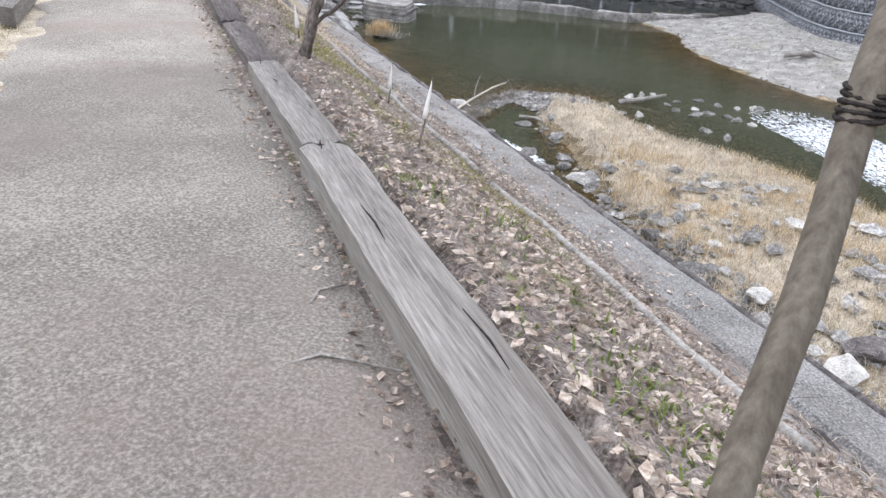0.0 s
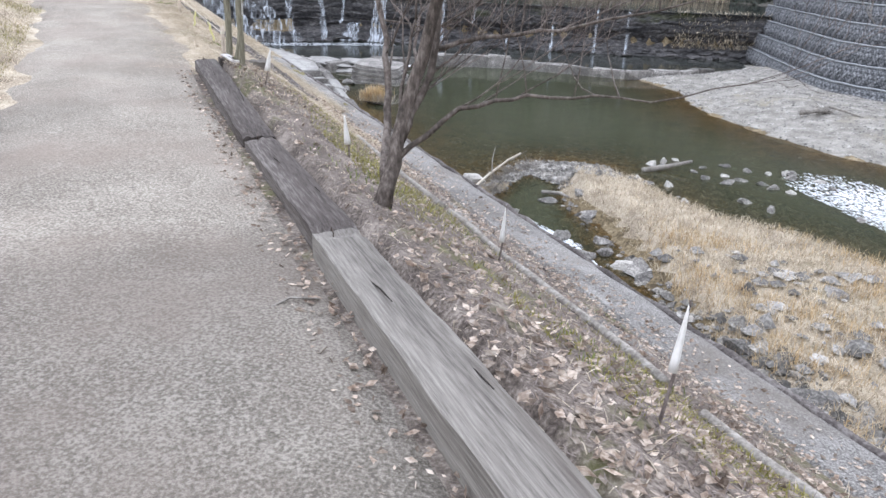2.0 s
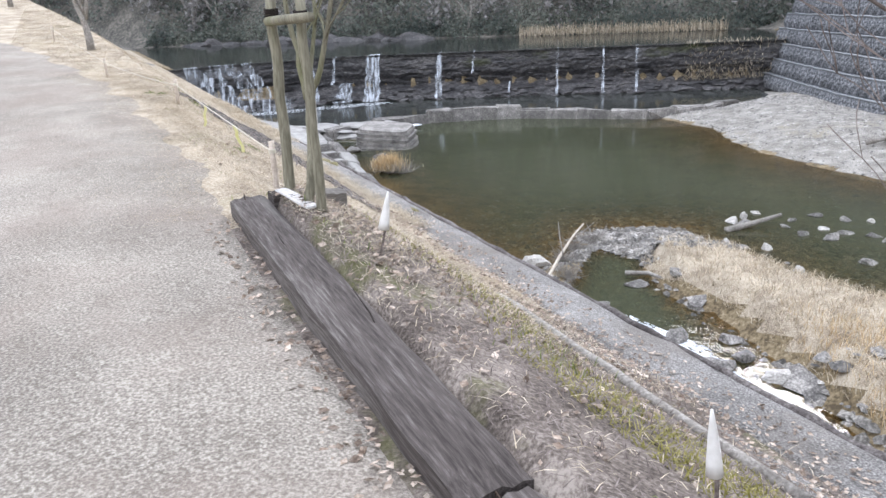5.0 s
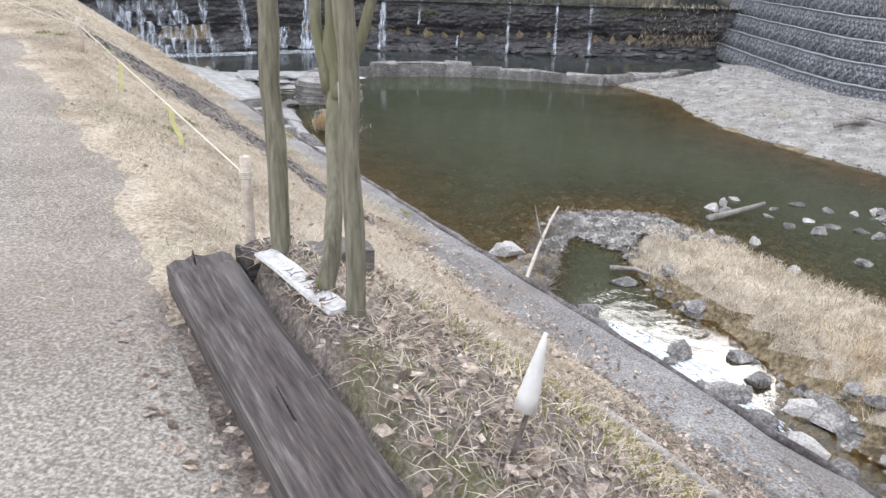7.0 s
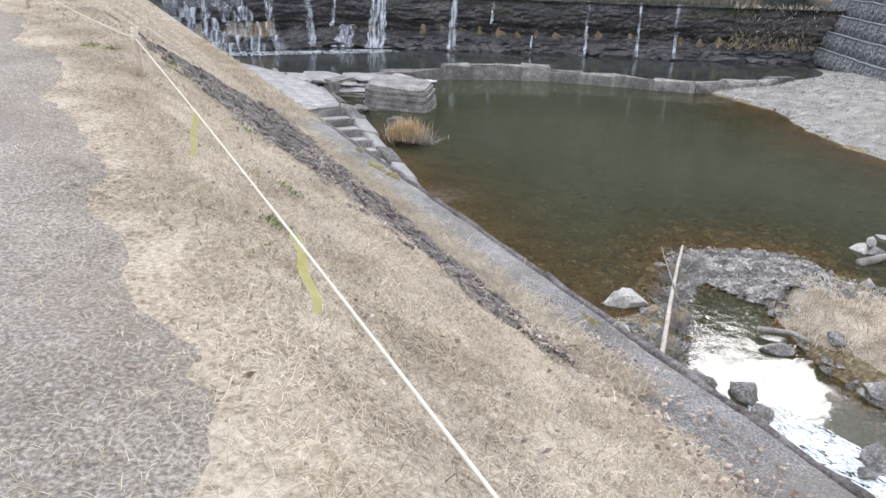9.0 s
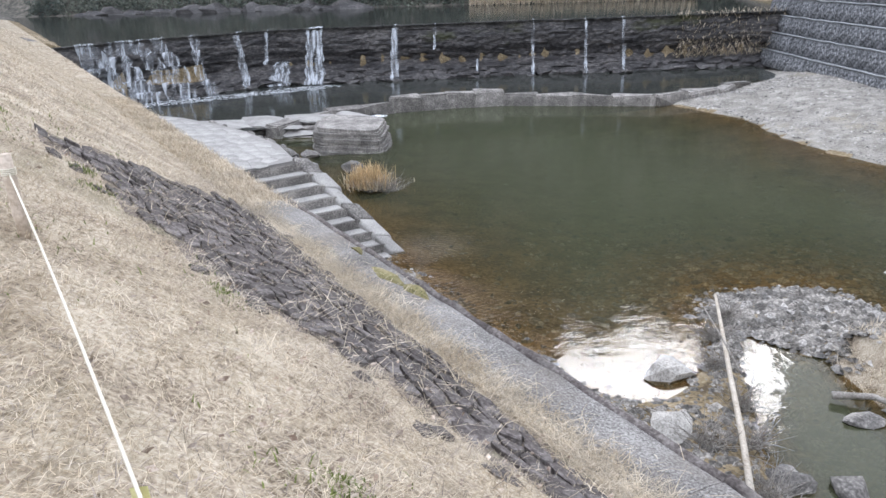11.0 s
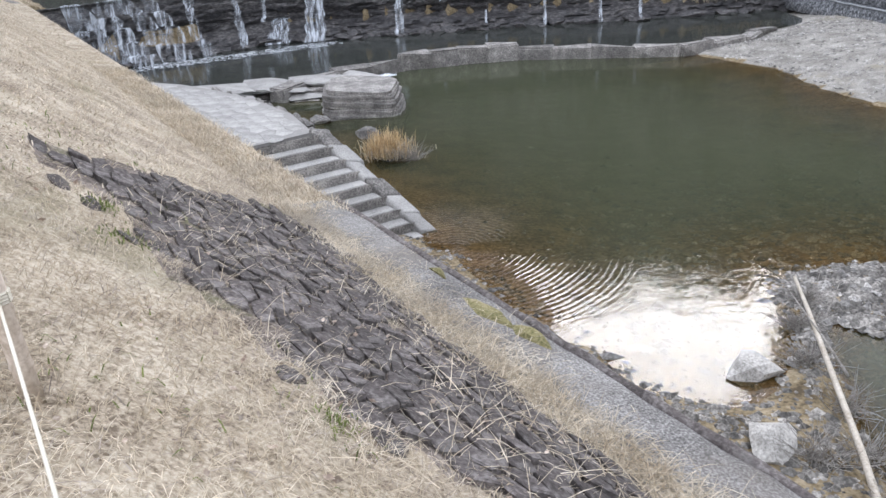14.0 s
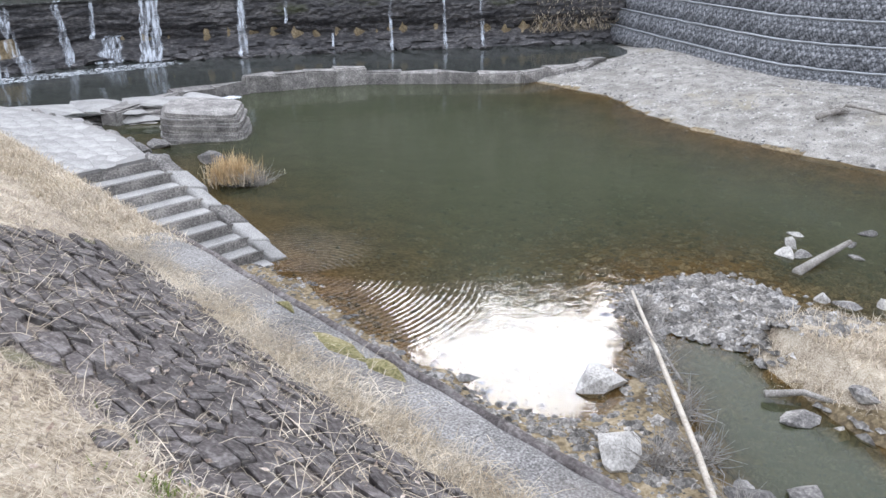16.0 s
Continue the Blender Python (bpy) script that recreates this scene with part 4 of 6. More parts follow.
def stemmed(name, place, stems, seed, bark, label, depth=3, per=8, reach=0.95, thin=0.0016, round_crown=False, twigs_of=None):
    """A tree whose main stems are given as bent lines; branches spring from them."""
    rnd = random.Random(seed)
    t = empty(name, place, label, "tree")
    for k, (pts, r0, r1) in enumerate(stems):
        pts = [Vector(p) for p in pts]
        fine = []
        for a, b in zip(pts, pts[1:]):
            fine += [a.lerp(b, q / 4) + Vector((rnd.uniform(-1, 1), rnd.uniform(-1, 1), rnd.uniform(-1, 1))) * 0.012 for q in range(4)]
        fine.append(pts[-1])
        n = len(fine)
        rad = [r0 + (r1 - r0) * i / (n - 1) for i in range(n)]
        if k == 0:
            rad[0] *= 1.3
        part("trunk" if k == 0 else "limb", tube(fine, rad, 9), bark, t, smooth=True)
        out = []
        for q in range(per):
            i = min(n - 1, int(n * (0.3 + 0.7 * (q + rnd.random()) / per)))
            if round_crown and k == 0:
                break
            side = Vector((rnd.uniform(-1, 1), rnd.uniform(-1, 1), rnd.uniform(0.5, 1.3))) if round_crown else Vector((DY, -DX, 0)) * rnd.uniform(-0.05, 1.0) + Vector((DX, DY, 0)) * rnd.uniform(-0.35, 1.0) + Vector((0, 0, rnd.uniform(0.0, 0.75)))
            grow(rnd, fine[i], side, reach * rnd.uniform(0.5, 1.1), max(0.006, rad[i] * rnd.uniform(0.3, 0.5)), depth, out, 0.2, 0.09, (3, 4), 0.62)
        if not (round_crown and k == 0):
            grow(rnd, fine[-1], fine[-1] - fine[-2], reach, r1, depth, out, 0.2, 0.08, (3, 4), 0.7)
        limbs, twigs = bmesh.new(), bmesh.new()
        for p, r, dp in out:
            tube(p, [max(thin, q) for q in r], 5 if dp == depth else 3, limbs if dp == depth else twigs)
        if out:
            tagged(part("branchwork", limbs, bark, t, smooth=True), kind="stuff")
            tagged(part("twig_spray", twigs, twigs_of or M_TWIG, t), kind="stuff")
    return t


TB = (-0.22, 8.27, 4.56)
stemmed("bare_maple", TB, [([(0, 0, 0), (0.08, 0.18, 0.55), (0.25, 0.26, 1.25), (0.5, 0.05, 1.68), (0.85, -0.1, 2.0)], 0.052, 0.02),
                           ([(0.0, 0.05, 0.1), (-0.1, 0.42, 0.55), (-0.2, 0.66, 0.95), (-0.39, 0.88, 1.4), (-0.7, 1.0, 2.1)], 0.03, 0.01),
                           ([(0.08, 0.14, 0.42), (0.2, 0.3, 0.8), (0.25, 0.4, 1.35), (0.3, 0.45, 2.1)], 0.03, 0.012),
                           ([(0.06, 0.1, 0.3), (0.4, 0.3, 0.62), (0.8, 0.42, 0.7), (1.35, 0.5, 0.72)], 0.02, 0.007),
                           ([(0.2, 0.36, 0.95), (0.5, 0.5, 1.02), (0.95, 0.4, 1.1), (1.5, 0.2, 1.25)], 0.018, 0.006),
                           ([(0.05, 0.08, 0.25), (0.02, 0.3, 0.7), (0.05, 0.5, 1.1)], 0.018, 0.008)],
        21, M_BARK, "bare multi-stemmed maple with grey bark and fine twigs")
# staked young maple with its poles
stemmed("young_maple", (-3.22, 11.97, 4.74), [([(0, 0, 0), (0.025, 0.1, 0.4), (-0.01, 0.24, 0.82), (-0.005, 0.26, 1.05)], 0.037, 0.016),
                                         ([(-0.01, 0.22, 0.74), (-0.1, 0.31, 1.15), (-0.2, 0.38, 1.6), (-0.32, 0.46, 2.1)], 0.023, 0.009),
                                         ([(-0.01, 0.22, 0.72), (0.0, 0.25, 1.15), (0.02, 0.3, 1.6), (0.06, 0.34, 2.1)], 0.022, 0.009),
                                         ([(0.01, 0.2, 0.7), (0.14, 0.16, 1.0), (0.26, 0.12, 1.4), (0.42, 0.08, 2.0)], 0.022, 0.009),
                                         ([(0.0, 0.24, 0.84), (0.02, 0.4, 1.3), (-0.04, 0.52, 1.9)], 0.016, 0.008)],
        33, M_POLE, "young bare maple with greenish bark, tied to poles", 3, 6, 0.62, 0.0016, True, M_GREEN_TWIG)


def pole(base, top, r, label, seed, material=M_POLE, tie_at=0.93):
    b, t = Vector(base), Vector(top)
    thing = empty("support_pole", base, label, "support pole", "tree support poles")
    n = 14
    pts = [(t - b) * (i / n) + Vector((0.006 * math.sin(i * 1.3 + seed), 0.006 * math.cos(i * 1.7 + seed), 0)) for i in range(n + 1)]
    bm = tube(pts, [r * (1.08 - 0.1 * i / n + 0.02 * math.sin(i * 2.2 + seed)) for i in range(n + 1)], 14)
    part("pole_shaft", bm, material, thing, smooth=True)
    bm = bmesh.new()
    for k in range(5):
        zz = tie_at + 0.007 * k
        p = (t - b) * zz
        ring = [p + Vector((math.cos(q * 0.7) * (r + 0.008), math.sin(q * 0.7) * (r + 0.008), 0.004 * math.sin(q + k))) for q in range(10)]
        tube(ring, [0.006] * 10, 5, bm)
    part("cord_lashing", bm, M_CORD, thing)
    return thing


pole((-3.46, 12.26, 4.62), (-3.5, 12.36, 6.12), 0.036, "mossy round timber pole beside the young maple", 1)
pole((-3.07, 11.85, 4.55), (-3.11, 11.9, 6.1), 0.031, "greyish cracked timber pole beside the young maple", 2)
pole((2.94, 2.66, 4.4), (3.33, 3.98, 6.1), 0.036, "leaning brown timber pole with cord at its top", 3, M_POLE_BROWN, 0.74)
# cross tie of the two poles
bm = tube([(-3.52, 12.33, 5.98), (-3.25, 12.0, 5.99), (-2.94, 11.62, 6.0)], [0.03, 0.03, 0.028], 10)
tie = part("pole_crossbar", bm, M_POLE, smooth=True)
tagged(tie, "short mossy crossbar lashed between two timber poles", "crossbar")
# name board hanging on the young maple
sg = Vector((-3.13, 12.0, 5.33))
board = empty("name_board", tuple(sg), "worn white name board with black katakana on a cord", "sign", rz=-12)
bm = block(0.056, 0.01, 0.22, 0.004, 0, 0, 4)
part("board", bm, M_SIGN, board)
tx = bpy.data.curves.new("lettering", "FONT")
tx.body = "\n".join("イロハモミジ")
tx.size, tx.align_x, tx.space_line, tx.extrude = 0.035, "CENTER", 0.86, 0.0008
t_ob = new("lettering", tx)
dg = bpy.context.evaluated_depsgraph_get()
t_me = bpy.data.meshes.new_from_object(t_ob.evaluated_get(dg))
bpy.data.objects.remove(t_ob)
t_me.materials.clear()
t_me.materials.append(M_INK)
lt = new("lettering", t_me)
lt.parent = board
lt.matrix_basis = pose(0, -0.0065, 0.18, 90, 0, 0)
part("hanging_cord", tube([(0, 0, 0.215), (0.004, 0.004, 0.26), (-0.006, 0.01, 0.33)], [0.004] * 3, 5), M_ROPE, board)
# fallen board lying by the poles
fb = empty("fallen_board", (-3.32, 12.03, 4.83), "fallen white board with black brush strokes on leaves", "board", rz=math.degrees(math.atan2(0.33, -0.33)) - 90)
bm = block(0.09, 0.57, 0.016, 0.005, 0.0015, 10, 3)
for v in bm.verts:
    v.co.z += 0.9 * max(0.0, v.co.y - 0.2) ** 2 + 0.008 * math.sin(v.co.y * 9)
part("board", bm, M_SIGN, fb, "worn white board curling up at one end")
bm = bmesh.new()
for k in range(7):
    y = -0.22 + 0.06 * k
    tube([(-0.03, y, 0.0215), (0.0, y + 0.02 * math.sin(k * 2), 0.0225), (0.032, y + 0.012, 0.0215)], [0.0012, 0.0018, 0.0008], 4, bm)
part("ink_strokes", bm, M_INK, fb)


# ---- stakes, string and tags ----
def stake(u, v, top, r=0.02):
    p = at(u, v)
    z = gz(u, v) - 0.03
    s = empty("bamboo_stake", (p.x, p.y, z), "cut bamboo stake holding a white guide string", "stake", "bamboo stakes")
    h = top - z
    zs, rs = [0], [r]
    for k in (0.3, 0.33, 0.36, 0.7, 0.73, 0.76, 1.0):
        zs.append(h * k)
        rs.append(r * (1.14 if k in (0.33, 0.73) else 1.0))
    bm = tube([(0, 0, q) for q in zs], rs, 12)
    part("cane", bm, M_BAMBOO, s, smooth=True)
    bm = bmesh.new()
    for k in range(4):
        zz = h - 0.085 + 0.008 * k
        tube([(math.cos(q) * (r + 0.003), math.sin(q) * (r + 0.003), zz) for q in np.linspace(0, 6.2, 9)], [0.004] * 9, 4, bm)
    part("string_knot", bm, M_ROPE, s)
    return at(u, v, top - 0.08)


k1 = stake(5.92, 0.3, 5.14, 0.022)
k2 = stake(11.67, 0.25, 5.22, 0.025)
k3 = stake(15.2, -0.55, 5.42, 0.022)
k4 = stake(22.0, -1.5, 6.0, 0.022)


def string(a, b, sag):
    pts = [a.lerp(b, i / 20) - Vector((-DY * 0.9, DX * 0.9, 1)) * (sag * 4 * (i / 20) * (1 - i / 20)) for i in range(21)]
    ob = part("guide_string", tube(pts, [0.0042] * 21, 5), M_ROPE, smooth=True)
    tagged(ob, "thin white guide string tied between bamboo stakes", "string", "guide strings")
    return pts


s1 = string(k1, k2, 0.05)
string(k2, k3, 0.06)
string(k3, k4, 0.06)
for p, ln, sw in ((s1[6], 0.26, 0.06), (s1[12], 0.24, -0.05)):
    bm = bmesh.new()
    prev = None
    for k in range(6):
        q = p + Vector((sw * k / 5 + 0.01 * math.sin(k * 2), 0.02 * k / 5, -ln * k / 5))
        cur = [bm.verts.new(q + Vector((-0.014, 0, 0))), bm.verts.new(q + Vector((0.014, 0.006, 0))), bm.verts.new(q + Vector((0.014, 0.009, 0))), bm.verts.new(q + Vector((-0.014, 0.003, 0)))]
        if prev:
            for e in range(4):
                bm.faces.new((prev[e], prev[(e + 1) % 4], cur[(e + 1) % 4], cur[e]))
        prev = cur
    ob = part("warning_tape", bm, M_TAPE)
    tagged(ob, "pale yellow tape end hanging from the string", "tape", "tape ends")


def seedling(u, v, h, lean, white, fat=1.0):
    p = at(u, v)
    z = gz(u, v) - 0.03
    s = empty("plant_marker", (p.x, p.y, z), "thin cane with a white plastic sleeve in the planting bed", "plant marker", "plant markers")
    tip = Vector((lean[0], lean[1], h))
    part("cane", tube([(0, 0, 0), tip * 0.5 + Vector((0.01, 0, 0)), tip], [0.008, 0.007, 0.005], 6), M_TWIG, s)
    w0, w1 = white
    pts = [tip * (w0 + (w1 - w0) * k / 5) for k in range(6)]
    part("sleeve", tube(pts, [fat * q for q in (0.019, 0.017, 0.014, 0.011, 0.007, 0.003)], 8), M_TAG, s, "crumpled white plastic sleeve", smooth=True)


seedling(-1.82, 0.85, 0.5, (0.05, 0.12), (0.45, 1.0))
seedling(0.33, 1.3, 0.42, (0.02, 0.05), (0.4, 1.0))
seedling(2.0, 0.76, 0.36, (-0.04, 0.0), (0.4, 1.05), 1.5)
seedling(4.3, 0.5, 0.36, (0.06, 0.03), (0.5, 1.1), 1.7)
# thin pale log lying along the foot of the bed
for u0, u1 in ((-4.6, -1.2), (-0.9, 2.2), (2.4, 5.2)):
    pts = [at(u0 + (u1 - u0) * k / 8, 1.78 + 0.04 * math.sin(k * 1.3 + u0), 0) for k in range(9)]
    pts = [Vector((p.x, p.y, gz(*uv_of(p.x, p.y)) + 0.02)) for p in pts]
    ob = part("edging_log", tube(pts, [0.035 + 0.004 * math.sin(k * 2.1) for k in range(9)], 8), M_BARK_PALE, smooth=True)
    tagged(ob, "thin pale bare log lying along the planting bed", "log", "edging logs")

# ---- far trees and woods ----
for k, (u, v, h) in enumerate(((19.8, -0.7, 3.6), (31.2, -2.93, 4.4), (35.7, -4.25, 4.6), (40.5, -5.7, 5.0), (46, -8.5, 5.0))):
    p = at(u, v, gz(u, v) - 0.05)
    tree("bare_tree", tuple(p), [((0, 0, 0), (0.03, 0.02, 1), h * 0.36, 0.1), ((0, 0, h * 0.2), (0.35, 0.1, 1), h * 0.42, 0.05), ((0, 0, h * 0.24), (-0.35, -0.1, 1), h * 0.42, 0.05), ((0, 0, h * 0.3), (0.0, 0.3, 1), h * 0.4, 0.045)],
         50 + k, M_BARK_PALE, "bare pale-barked tree on the grass verge", 4, (2, 4), 0.55, 0.006, "trees along the verge")


def leaf_cloud(name, n, seed, placer, size, material, label, category="woods", flat=0.0):
    """Many small two-triangle leaves or blades as one mesh."""
    rnd = np.random.RandomState(seed)
    c = placer(rnd, n)
    n = len(c)
    a = rnd.normal(size=(n, 3))
    a[:, 2] *= 1 - flat
    a /= np.linalg.norm(a, axis=1)[:, None]
    b = rnd.normal(size=(n, 3))
    b[:, 2] *= 1 - flat
    b -= a * (a * b).sum(1)[:, None]
    b /= np.linalg.norm(b, axis=1)[:, None] + 1e-9
    s = (size[0] + (size[1] - size[0]) * rnd.rand(n))[:, None]
    v = np.stack([c - a * s, c + b * s * 0.55, c + a * s, c - b * s * 0.55], 1).reshape(-1, 3)
    i = np.arange(n)[:, None] * 4
    f = i + np.array([[0, 1, 2, 3]])
    me = bpy.data.meshes.new(name)
    me.from_pydata(v.tolist(), [], f.tolist())
    me.materials.append(material)
    return tagged(new(name, me), label, category, kind="stuff")


def blades(name, n, seed, placer, length, width, material, label, lie=0.6, category="grass"):
    """Bent grass blades, three points long, lying over by lie (0 upright, 1 flat)."""
    rnd = np.random.RandomState(seed)
    c = placer(rnd, n)
    n = len(c)
    ang = rnd.rand(n) * 2 * np.pi
    L = length[0] + (length[1] - length[0]) * rnd.rand(n)
    up = (1 - lie) * (0.5 + rnd.rand(n)) + 0.12
    h = np.stack([np.cos(ang), np.sin(ang), np.zeros(n)], 1)
    side = np.stack([-np.sin(ang), np.cos(ang), np.zeros(n)], 1) * width
    lo = lie * (0.6 + 0.6 * rnd.rand(n))
    mid = c + h * (L * 0.45 * lo)[:, None] + np.array([0, 0, 1]) * (L * 0.5 * up)[:, None]
    tip = c + h * (L * lo)[:, None] + np.array([0, 0, 1]) * (L * (0.75 * up - 0.25 * lie * rnd.rand(n)))[:, None]
    v = np.stack([c - side, c + side, mid + side * 0.8, mid - side * 0.8, tip], 1).reshape(-1, 3)
    i = np.arange(n) * 5
    faces = np.stack([i, i + 1, i + 2, i + 3], 1).tolist() + np.stack([i + 3, i + 2, i + 4], 1).tolist()
    me = bpy.data.meshes.new(name)
    me.from_pydata(v.tolist(), [], faces)
    me.materials.append(material)
    return tagged(new(name, me), label, category, kind="stuff")


def on_bank(u0, u1, v0, v1, keep=None, lift=0.0, clump=0.0):
    def place(rnd, n):
        u, v = u0 + (u1 - u0) * rnd.rand(n), v0 + (v1 - v0) * rnd.rand(n)
        if keep is not None:
            k = keep(u, v, rnd)
            u, v = u[k], v[k]
        x, y = OX + u * DX + v * DY, OY + u * DY - v * DX
        return np.stack([x, y, ground_z(u, v) + lift], 1)
    return place


def in_outline(poly, margin=0.0, lift=0.0, box=None, keep=None):
    def place(rnd, n):
        xs, ys = [p[0] for p in poly], [p[1] for p in poly]
        x0, x1, y0, y1 = box or (min(xs), max(xs), min(ys), max(ys))
        x, y = x0 + (x1 - x0) * rnd.rand(n), y0 + (y1 - y0) * rnd.rand(n)
        k = inside(x, y, poly) > margin
        if keep is not None:
            k &= keep(x, y, rnd)
        x, y = x[k], y[k]
        return np.stack([x, y, ground_z(*uv_of(x, y)) + lift], 1)
    return place


def patchy(u, v, rnd, s=1.7, t=0.0):
    return np.sin(u * s + 2 * np.sin(v * s * 1.3)) * np.cos(v * s * 1.7 + u * 0.6) + 0.5 * rnd.normal(size=len(u)) > t


WEEDS = ((14.83, 0.29, 0.05), (13.67, 0.69, 0.05), (13.22, 0.73, 0.08), (12.84, -0.04, 0.05), (12.68, 0.12, 0.04), (11.73, 1.05, 0.05), (9.9, 0.9, 0.06), (9.0, 0.6, 0.05))


# straw grass on the bank, thickest near the walk
def slope_keep(u, v, rnd):
    rev = inside(u, v, PITCHING) > 0.03
    return (v > path_mid(u) + 1.0 + 0.25 * rnd.rand(len(u))) & (~rev | (rnd.rand(len(u)) < 0.2))


blades("dry_grass", 95000, 1, on_bank(5.95, 14, -0.6, 2.45, slope_keep), (0.04, 0.13), 0.0013, M_STRAW, "matted dry straw-coloured grass on the bank", 0.8)
blades("dry_grass", 45000, 2, on_bank(14, 30, -2.5, 2.9, slope_keep), (0.06, 0.16), 0.004, M_STRAW, "short dry straw-coloured grass on the lawn slope", 0.8)
blades("dry_grass", 30000, 3, on_bank(30, 55, -12, 3.4, slope_keep), (0.08, 0.2), 0.009, M_STRAW, "short dry straw-coloured grass on the far lawn", 0.8)
blades("verge_grass", 26000, 4, on_bank(-3, 16, -4.2, -1.95, lambda u, v, r: v < path_mid(u) - 0.95 - 0.15 * r.rand(len(u))), (0.05, 0.18), 0.0035, M_STRAW, "dry grass on the upper side of the path", 0.65)
blades("verge_green", 22000, 5, on_bank(0, 12, -4.2, -2.1, lambda u, v, r: patchy(u, v, r, 1.5, 0.0)), (0.04, 0.13), 0.003, M_YELLOW_GREEN, "yellow-green grass on the upper side of the path", 0.6)
blades("bed_grass", 5000, 6, on_bank(-4, 5.6, 0.3, 1.9, lambda u, v, r: patchy(u, v, r, 2.1, 0.75)), (0.04, 0.12), 0.003, M_GREEN, "green weeds among leaf litter in the bed", 0.5)
blades("bed_straw", 12000, 7, on_bank(-9, 5.7, 0.22, 2.3, lambda u, v, r: (r.rand(len(u)) < 0.35) | (u > 3.6)), (0.04, 0.14), 0.0022, M_STRAW, "dry stalks among leaf litter in the bed", 0.85)
blades("bed_twigs", 16000, 71, on_bank(-9, 5.7, 0.22, 2.2), (0.04, 0.14), 0.0025, M_TWIG, "dark fine stalks and twigs in the bed", 0.8)
blades("moss_grass", 20000, 72, on_bank(-2.5, 5.4, 0.75, 1.75, lambda u, v, r: patchy(u, v, r, 1.3, 0.2)), (0.03, 0.09), 0.003, M_YELLOW_GREEN, "yellow-green mossy grass along the bed", 0.6)
blades("bed_weeds", 2600, 73, on_bank(-5.6, -2.8, 0.25, 1.2, lambda u, v, r: patchy(u, v, r, 2.6, 0.6)), (0.04, 0.1), 0.006, M_GREEN, "fresh green weeds in the bed", 0.45)
blades("brown_grass", 14000, 77, on_bank(6, 20, -0.4, 2.4, lambda u, v, r: slope_keep(u, v, r) & patchy(u, v, r, 1.6, 0.35)), (0.04, 0.12), 0.0014, M_TWIG, "dull brown stems mixed into the dry grass", 0.8)
blades("bed_edge_straw", 7000, 78, on_bank(3.4, 6.0, 0.25, 2.3, lambda u, v, r: r.rand(len(u)) < np.clip((u - 3.4) / 1.5, 0, 1)), (0.05, 0.15), 0.0022, M_STRAW, "dry straw and stems round the young maple", 0.85)
for k, (u, v, sd) in enumerate(WEEDS):
    blades("weed_tuft", 110, 820 + k, lambda r, n, u=u, v=v, sd=sd: (lambda a, b: np.stack([OX + a * DX + b * DY, OY + a * DY - b * DX, ground_z(a, b) + 0.01], 1))(u + sd * r.normal(size=n), v + sd * 0.8 * r.normal(size=n)), (0.02, 0.06), 0.003, M_GREEN, "small green weed tuft in the dry grass", 0.45)
blades("thatch", 34000, 83, on_bank(6, 20, -0.6, 2.3, lambda u, v, r: slope_keep(u, v, r) & patchy(u, v, r, 0.8, 0.0)), (0.04, 0.12), 0.0016, M_THATCH, "dull grey-pink thatch among the dry grass", 0.88)
blades("bank_green", 4000, 8, on_bank(6, 16, 0.0, 1.2, lambda u, v, r: patchy(u, v, r, 2.9, 0.85)), (0.03, 0.08), 0.003, M_GREEN, "small green weeds in the dry grass", 0.5)
blades("berm_straw", 12000, 9, on_bank(-6, 24, 2.0, 2.55, lambda u, v, r: patchy(u, v, r, 1.1, -0.1) & (r.rand(len(u)) < np.where(u > 5.5, np.where(u > 8, 0.3, 1.0), 0.12))), (0.06, 0.22), 0.0022, M_STRAW, "dry grass strewn over the concrete berm", 0.9)
blades("shore_reeds", 52000, 10, in_outline(GRASS_BAR, 0.15, 0.0, (-1, 9, 9, 25.5)), (0.14, 0.42), 0.006, M_STRAW, "flattened dry reeds on the river bar", 0.55)
blades("golden_reeds", 40000, 11, in_outline(GRASS_BAR, 0.15, 0.0, (2.2, 9, 7, 21), lambda x, y, r: patchy(x, y, r, 0.9, 0.55)), (0.15, 0.45), 0.005, M_STRAW_GOLD, "golden dry grass clumps on the river bar", 0.4)
leaf_cloud("leaf_litter", 11000, 12, on_bank(-9, 5.7, 0.22, 2.1, lambda u, v, r: (r.rand(len(u)) < 0.2) | (u < -1.2 + 0.8 * r.normal(size=len(u))) | (u > 3.9 + 0.5 * r.normal(size=len(u))), 0.012), (0.012, 0.035), M_LEAF, "curled brown dead leaves in the planting bed", "leaf litter", 0.75)
leaf_cloud("leaf_litter", 2300, 16, on_bank(-7, 0.5, 0.22, 2.1, lambda u, v, r: r.rand(len(u)) < np.clip(0.2 - 0.2 * u, 0.15, 1), 0.02), (0.02, 0.045), M_LEAF, "large pale dead leaves in the planting bed", "leaf litter", 0.7)
leaf_cloud("leaf_litter", 3000, 13, on_bank(-9, 5.7, -0.5, -0.07, lambda u, v, r: r.rand(len(u)) < (v + 0.5) / 0.43, 0.03), (0.01, 0.03), M_LEAF, "brown dead leaves blown against the sleepers", "leaf litter", 0.8)
leaf_cloud("leaf_litter", 5000, 15, on_bank(-3, 9, 1.9, 2.75, lambda u, v, r: r.rand(len(u)) < 0.85 - 0.9 * np.clip(v - 2.2, 0, 0.6), 0.05), (0.01, 0.028), M_LEAF, "dead leaves spread over the wall cap", "leaf litter", 0.85)
